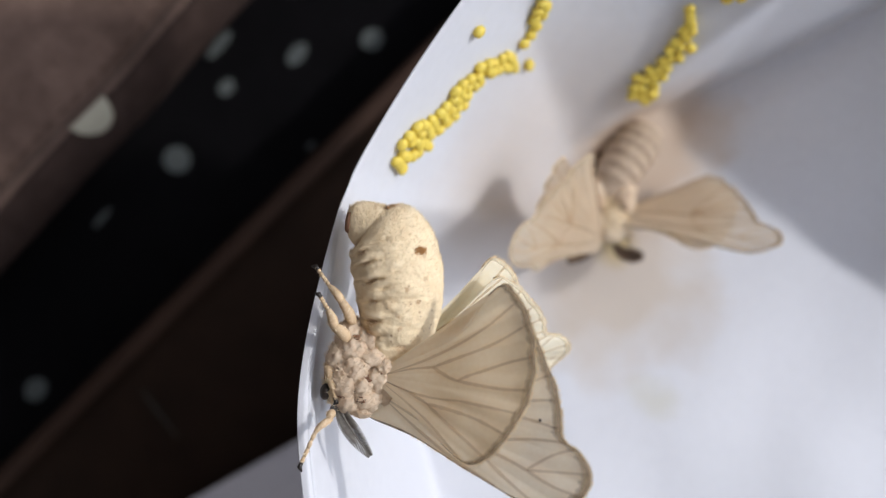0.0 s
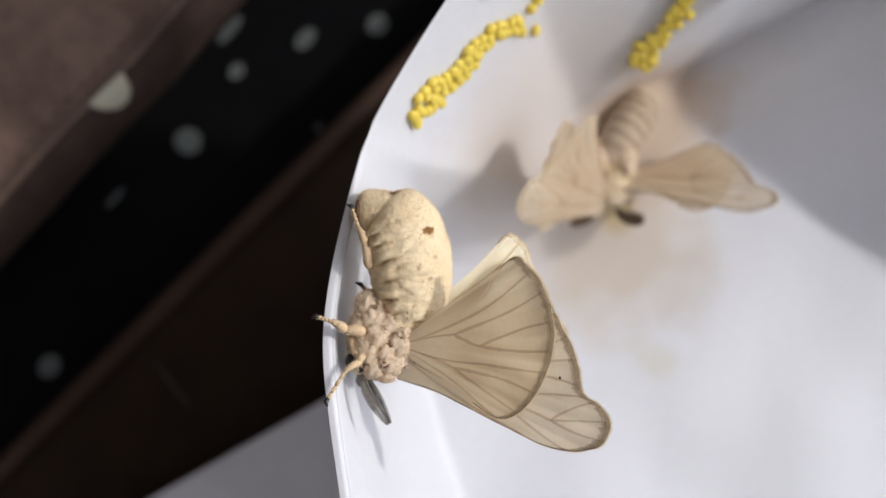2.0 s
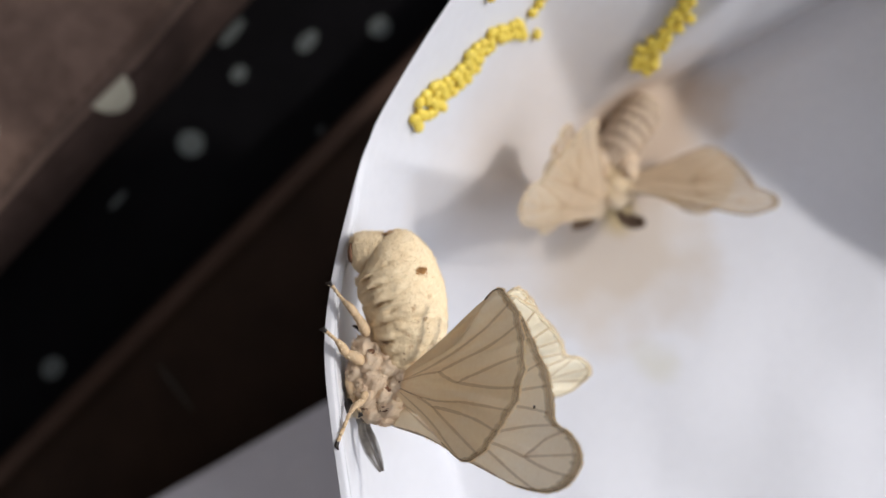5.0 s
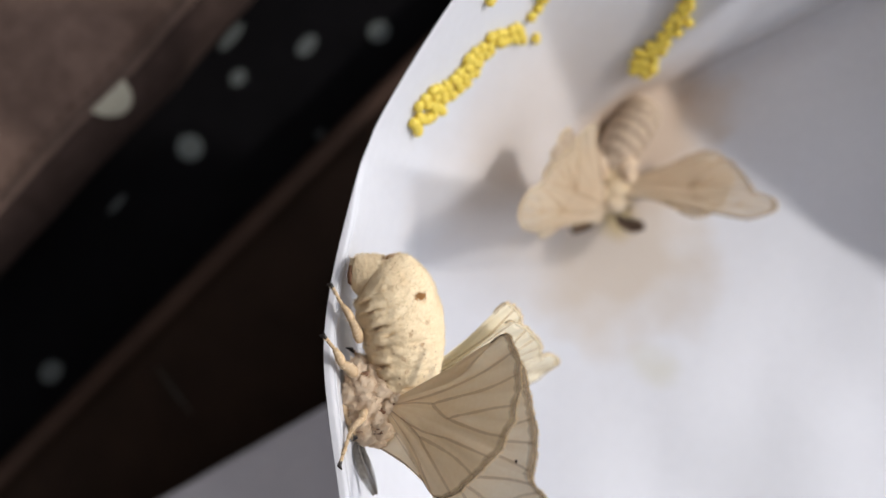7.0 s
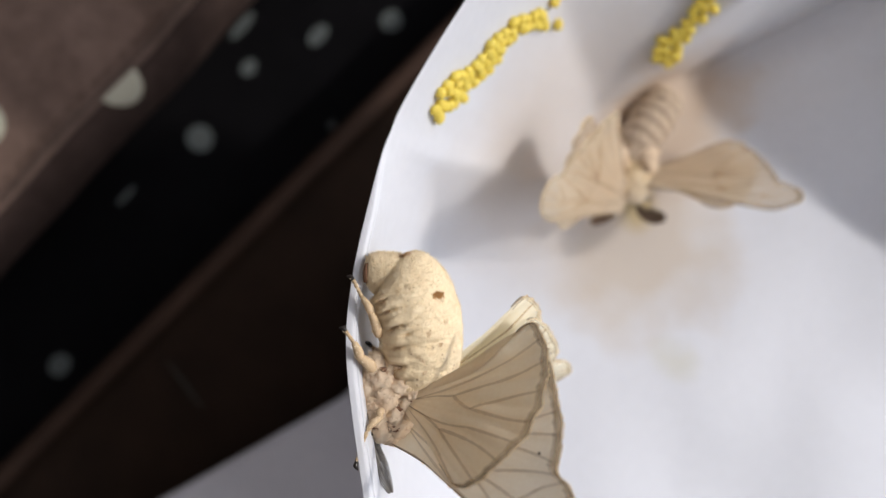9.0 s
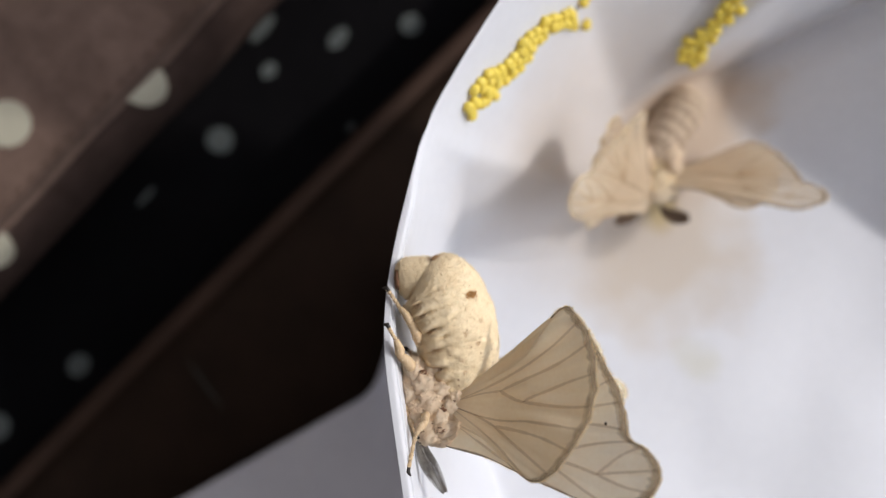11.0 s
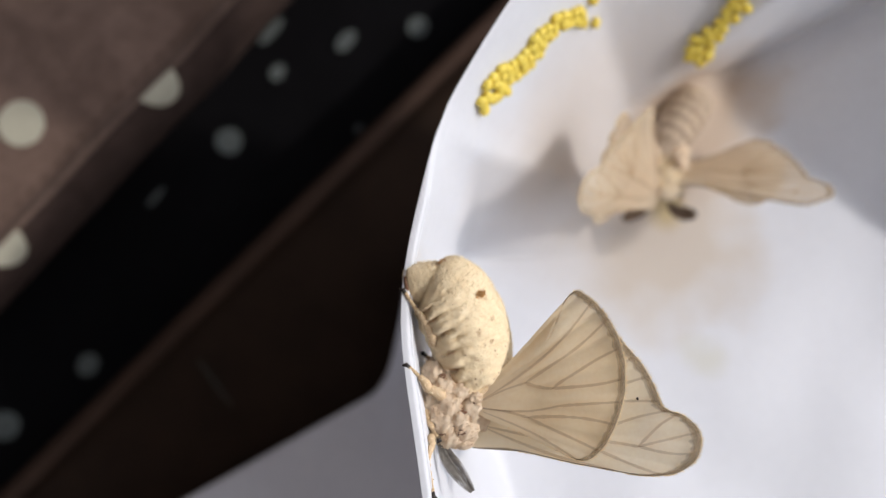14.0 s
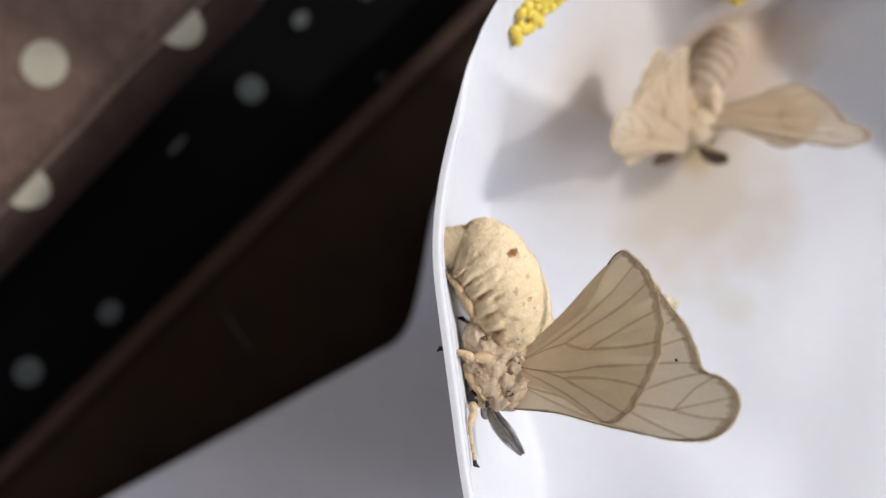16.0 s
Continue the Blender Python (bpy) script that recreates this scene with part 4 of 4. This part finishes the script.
def build_resting_moth(label, seed):
    """The lean moth: same axes as the clinging one."""
    root = new("silk_moth")
    tagged(root, label, "moth", "cream moths on the paper")
    parts = {"root": root}
    bm = LEAN_BODY.mesh()
    hair = fur_on(bm, 7000, 0.00025, seed, 0.08, 0.25)
    parts["abdomen"] = part("abdomen", bm, SHADED_BODY, root, "lean abdomen in greyish rings, its colour darkened for shade")
    part("fur", hair, FUR, parts["abdomen"])
    for u in (2.6, 4.2, 5.8, 7.4, 9.0, 10.4):
        bm = bmesh.new()
        rows = [[bm.verts.new(LEAN_BODY.point(u + du, 2 * math.pi * k / 36, lift)) for k in range(36)] for du, lift in ((-0.35, 0.97), (-0.12, 1.04), (0.15, 1.04), (0.35, 0.97))]
        for p, q in zip(rows, rows[1:]):
            for k in range(36):
                bm.faces.new((p[k], q[k], q[(k + 1) % 36], p[(k + 1) % 36]))
        part("band", bm, RING, parts["abdomen"], "greyish brown ring")
    bm = bmesh.new()
    ball(bm, (0, -0.2 * MM, -1.75 * MM), (2.3 * MM, 3.0 * MM, 2.15 * MM), 40, 28, 0.24)
    bm.normal_update()
    hair = fur_on(bm, 4000, 0.0006, seed + 3, 0.12, 0.5)
    parts["thorax"] = part("thorax", bm, BODY, root, "woolly cream thorax")
    part("fur", hair, FUR, parts["thorax"])
    for s in (1, -1):
        for i, (c, r) in enumerate((((1.3, -0.6, -0.3), (1.0, 1.4, 0.9)), ((1.5, 1.0, -0.9), (0.9, 1.1, 0.9)), ((1.7, -1.9, -1.2), (0.9, 1.1, 1.0)))):
            wool(parts["thorax"], (s * c[0], c[1], c[2]), r, seed + 20 + i, 500, WOOL)
        # a dark ball paints the shaded gap beside the collar
        bm = bmesh.new()
        ball(bm, (s * 1.0 * MM, 1.5 * MM, 0.0 * MM), (0.55 * MM, 0.35 * MM, 0.4 * MM), 12, 8, 0.4)
        part("dark_gap", bm, CREVICE, parts["thorax"], "dark brown ball painted as a shaded gap in the wool")
    bm = bmesh.new()
    ball(bm, (0, 3.1 * MM, -0.6 * MM), (2.3 * MM, 2.0 * MM, 1.8 * MM), 28, 18, 0.12)
    bm.normal_update()
    hair = fur_on(bm, 2600, 0.0005, seed + 4, 0.1, 0.5)
    parts["head"] = part("head", bm, BODY, root, "round furry head")
    part("fur", hair, FUR, parts["head"])
    for s in (1, -1):
        bm = bmesh.new()
        ball(bm, (s * 1.8 * MM, 3.9 * MM, -2.3 * MM), (0.4 * MM, 0.5 * MM, 0.4 * MM), 18, 12)
        part("eye", bm, DARK, parts["head"], "round black eye")
        antenna([(1.2, 4.4, -2.4), (2.4, 5.1, -2.7), (3.8, 5.9, -3.0), (5.2, 6.6, -3.2)] if s > 0 else [(-0.3, 5.0, -2.4), (-1.2, 5.9, -2.7), (-2.5, 6.3, -3.0), (-3.8, 6.4, -3.2)], parts["head"], (0, 0.3, 1), BROWN_FEATHER, 0.9)
        leg([(s * 1.2, -2.0, -2.6), (s * 2.6, -4.2, -3.2), (s * 3.4, -5.8, -4.2), (s * 3.8, -7.0, -5.2)], root)
        leg([(s * 1.2, -0.9, -2.6), (s * 3.0, -1.6, -2.9), (s * 3.9, -2.4, -4.2), (s * 4.2, -3.0, -5.2)], root)
        leg([(s * 1.2, 1.2, -2.6), (s * 2.4, 2.2, -3.0), (s * 2.8, 3.2, -4.2), (s * 2.8, 4.2, -5.2)], root)
    parts.update(wings(root, seed, False))
    return parts


def wing_pose(side, lift, twist, sweep, root=(0.9, 0.0, 0.0)):
    """side: 1 right, -1 left; lift: degrees from straight up towards its side; twist: about the wing's length; sweep: back in its own plane."""
    return pose(side * root[0] * MM, root[1] * MM, root[2] * MM) @ pose(0, 0, 0, 0, side * lift, 0) @ pose(0, 0, 0, 0, 0, side * twist) @ pose(0, 0, 0, sweep, 0, 0)


CLING = Matrix(((0, 0, 1, 0), (0, -1, 0, 0), (1, 0, 0, 0), (0, 0, 0, 1)))     # belly to the paper wall, head down

moth = build_clinging_moth("cream silk moth with raised brown-veined wings clinging to the paper's edge", 20)
other = build_resting_moth("cream silk moth with spread wings resting on the stained paper", 60)

# seconds; the wing roots' x and y in mm; the turn of the body; lift, twist, hindwing sweep and forewing sweep of the right wings, then of the left ones
MOTH = [
    (0, -5.13, -9.69, -8.6, 25.2, -8.3, 9.2, 8.4, 33.8, -32.4, 27, 33),
    (0.5, -5.37, -10.37, -9.1, 27.9, -11.7, 11.9, 12.5, 32.8, -35.3, 21.6, 29.1),
    (1, -5.27, -11.37, -4.6, 31.9, -20.7, 9.1, 9.9, 34.3, -38.2, 27, 25.2),
    (1.5, -5.62, -12.34, -6.6, 18.4, -1.1, 2.5, 5.2, 31.4, -34.8, 19.8, 20.4),
    (2, -5.21, -12.36, -2.6, 16.2, 10, 5, 2.1, 31.7, -37.9, 19.8, 20.7),
    (2.5, -5.32, -13.13, -2.5, 21.8, 3.8, 3.3, 1.4, 32.5, -40, 23.9, 22.5),
    (3, -5.15, -12.91, -0.3, 18.3, 6.3, 6.4, 5.9, 28.5, -39.1, 15.3, 19.7),
    (3.5, -5.29, -13.21, -1, 23.4, 4.7, 0.6, 0.9, 20, -41, 9.2, 11.7),
    (4, -5.19, -14.12, -1.5, 38.4, -12.2, 7, 11.1, 7.7, -32, 3, 15.2),
    (6.5, -5.96, -16.89, 0.1, 37.2, -21, -1.4, -0.1, 43.6, -45, 26.6, 35.7),
    (7, -5.87, -17.16, 0.1, 38.7, -23.9, -3.4, -1.3, 39.1, -48.6, 21, 30.4),
    (7.5, -6.31, -17.33, -2.4, 36.7, -22.1, -1.3, 0.7, 37.4, -40, 25.8, 32.4),
    (8, -5.91, -17.08, 0.1, 35.9, -17.5, 0.2, 4.3, 25.1, -40, 10.8, 18),
    (8.5, -6.09, -17.04, 0.8, 35.8, -20.5, -2.6, 1.2, 32.3, -42.4, 16.4, 21.8),
    (9, -6.39, -17.49, -2.1, 39.7, -29.8, 2, 2.5, 39.8, -44.9, 21.6, 26.9),
    (11.5, -5.85, -18.15, 4.7, 31.9, -18.7, 2.8, 7.7, 21.1, -27.6, -2.5, 12.8),
    (12, -6.02, -18.23, 5, 32.8, -23.3, 3.9, 10, 20, -28.6, 2.5, 11.1),
    (12.5, -6.24, -18.6, 3.5, 39.7, -37.3, 8.2, 13.3, 23.4, -28.3, 0.6, 11.8),
    (13, -6.15, -18.77, 5.7, 42, -39.9, 13.3, 19.5, 24.8, -20.3, 0.5, 12.8),
    (13.5, -5.89, -19.24, 6.1, 23.7, -9, 7.1, 12.4, 23, -9.9, -1.2, 12.2),
    (14, -5.56, -19.38, 5.9, 18, -14.4, 8.9, 10.1, 20.4, -16.9, -0.9, 11.9),
    (14.5, -5.45, -19.56, 8.2, 33.1, -18.9, 5.3, 14.2, 21.3, -10.2, -6.1, 10.7),
    (15, -5.45, -20.74, 7.6, 30.3, -27.7, 11.6, 16, 21.6, -14.1, -2.6, 13.9),
    (15.5, -4.57, -21.38, 12.1, 34, -11.8, 6.4, 10.7, 21.6, -13.7, -2.2, 11),
    (16, -4.44, -21.9, 12, 32.2, -26.3, 4.3, 7, 32.1, -54.5, 13.2, 26.4),
]

ABDOMEN_ROWS = [
    (0, -1.0, 1.2), (0.5, -0.5, 0.2), (1, -0.5, -0.8), (1.5, -0.15, -1.1), (2, -0.1, -0.5), (2.5, -0.2, 0.2), (3, 0.0, 0), (3.5, 0.2, 0.7), (4, -0.5, 2.6), (6.5, 0.0, -3.5), (7, -0.15, -3), (7.5, -0.4, -1.7), (8, -0.1, -1.3), (8.5, 0.1, -1.7),
    (9, 0.2, -0.6), (11.5, 0.3, -0.6), (12, 0.35, -0.9), (12.5, 0.45, -1.0), (13, 0.2, -0.9), (13.5, 0.2, 0.2), (14, 0.05, 2.2), (14.5, 0.7, 2.8), (15, 0.05, 3.4), (15.5, 0.05, 3.4), (16, 0.1, 3.5),
]
# the right legs: seconds, hip back and up in mm, turn from straight back towards the paper in degrees
LEG_ROWS = {
    "hind_leg": [(0, 3.6, -2.4, 42), (0.5, 3.6, -2.4, 40), (1.5, 5.6, -2.5, 22), (3, 5.9, -2.6, 17), (3.5, 5.6, -2.6, 22), (4, 3.2, -2.3, 42), (6.5, 5.2, -2.4, 27), (9, 5.2, -2.4, 27), (12.5, 4.6, -1.9, 28), (14, 5.1, -2.3, 24), (16, 4.6, -2.5, 22)],
    "middle_leg": [(0, 2.4, -2.6, 39), (0.5, 2.0, -2.6, 45), (1.5, 0.7, -2.7, 70), (3, 0.5, -2.5, 74), (4, 0.9, -2.6, 62), (6.5, 2.6, -2.7, 38), (9, 2.6, -2.7, 36), (12.5, 3.2, -2.9, 20), (14, 0.9, -2.0, 42), (16, 1.0, -1.8, 66)],
    "fore_leg": [(0, -3.2, -2.8, 157), (0.5, -2.2, -2.7, 152), (1.5, -0.8, -2.5, 140), (3, -2.8, -2.9, 152), (4, -1.7, -2.65, 150), (7, -0.3, -1.9, 154), (9, -0.5, -1.9, 156), (12.5, -1.05, -1.8, 161), (14, -2.0, -3.3, 176), (16, -2.2, -3.85, 170)],
}


def motions():
    rows = {k: [] for k in ("root", "hind_right", "fore_right", "hind_left", "fore_left")}
    for t, x, y, turn, lift, twist, hind, fore, far_lift, far_twist, far_hind, far_fore in MOTH:
        rows["root"].append((t, Matrix.Translation((x * MM, y * MM, 0.1195)) @ pose(0, 0, 0, 0, 0, turn) @ CLING))
        rows["hind_right"].append((t, wing_pose(1, lift, twist, hind)))
        rows["fore_right"].append((t, wing_pose(1, lift, twist, fore)))
        rows["hind_left"].append((t, wing_pose(-1, far_lift, far_twist, far_hind)))
        rows["fore_left"].append((t, wing_pose(-1, far_lift, far_twist, far_fore)))
    for k, r in rows.items():
        walk(moth[k], r)
    for k, r in LEG_ROWS.items():
        walk(moth[k], [(t, pose({"hind_leg": 1.7, "middle_leg": 2.2, "fore_leg": 2.6}[k] * MM, -back * MM, up * MM, turn)) for t, back, up, turn in r])
    # the near antenna swings about its socket, in degrees
    socket = Vector((1.3, 2.7, -2.6)) * MM
    walk(moth["antenna"], [(t, Matrix.Translation(socket) @ pose(0, 0, 0, swing) @ Matrix.Translation(-socket)) for t, swing in ((0, 15), (0.5, 10), (1.5, 5), (3, 0), (4, -3), (7, -8), (9, -6), (12.5, -1), (14, 1), (16, -3))])
    # the abdomen shifts along the body, in mm, and swings in its upright plane, in degrees
    walk(moth["abdomen"], [(t, pose(0, d * MM, 0, swing)) for t, d, swing in ABDOMEN_ROWS])


# the resting moth
forward, up = Vector((0.05, -0.95, 0.28)).normalized(), Vector((0.0, 0.2, 1.0))
right = forward.cross(up).normalized()
up = right.cross(forward)
other["root"].matrix_basis = Matrix.Translation((0.0196, 0.0060, 0.0857)) @ Matrix((right, forward, up)).transposed().to_4x4()
other["abdomen"].matrix_basis = pose(1.1 * MM, 0.2 * MM, -0.8 * MM, 0, 0, -36)
other["thorax"].matrix_basis = Matrix.Diagonal((1.3, 1.1, 1.2, 1))
for k, side, lift, twist, sweep, hinge, yaw in (("hind_left", -1, 79.8, 32.7, -2.7, (1.2, 1.0, -1.4), 0), ("fore_left", -1, 79.8, 32.7, -2.7, (1.2, 1.0, -1.4), 0),
                                                ("hind_right", 1, 34.6, -45.4, -6.5, (1.8, 2.7, 0.0), 12.9), ("fore_right", 1, 34.6, -45.4, 8.4, (1.8, 2.7, 0.0), 12.9)):
    other[k].matrix_basis = pose(0, 0, 0, 0, 0, yaw) @ wing_pose(side, lift, twist, sweep, hinge)

motions()
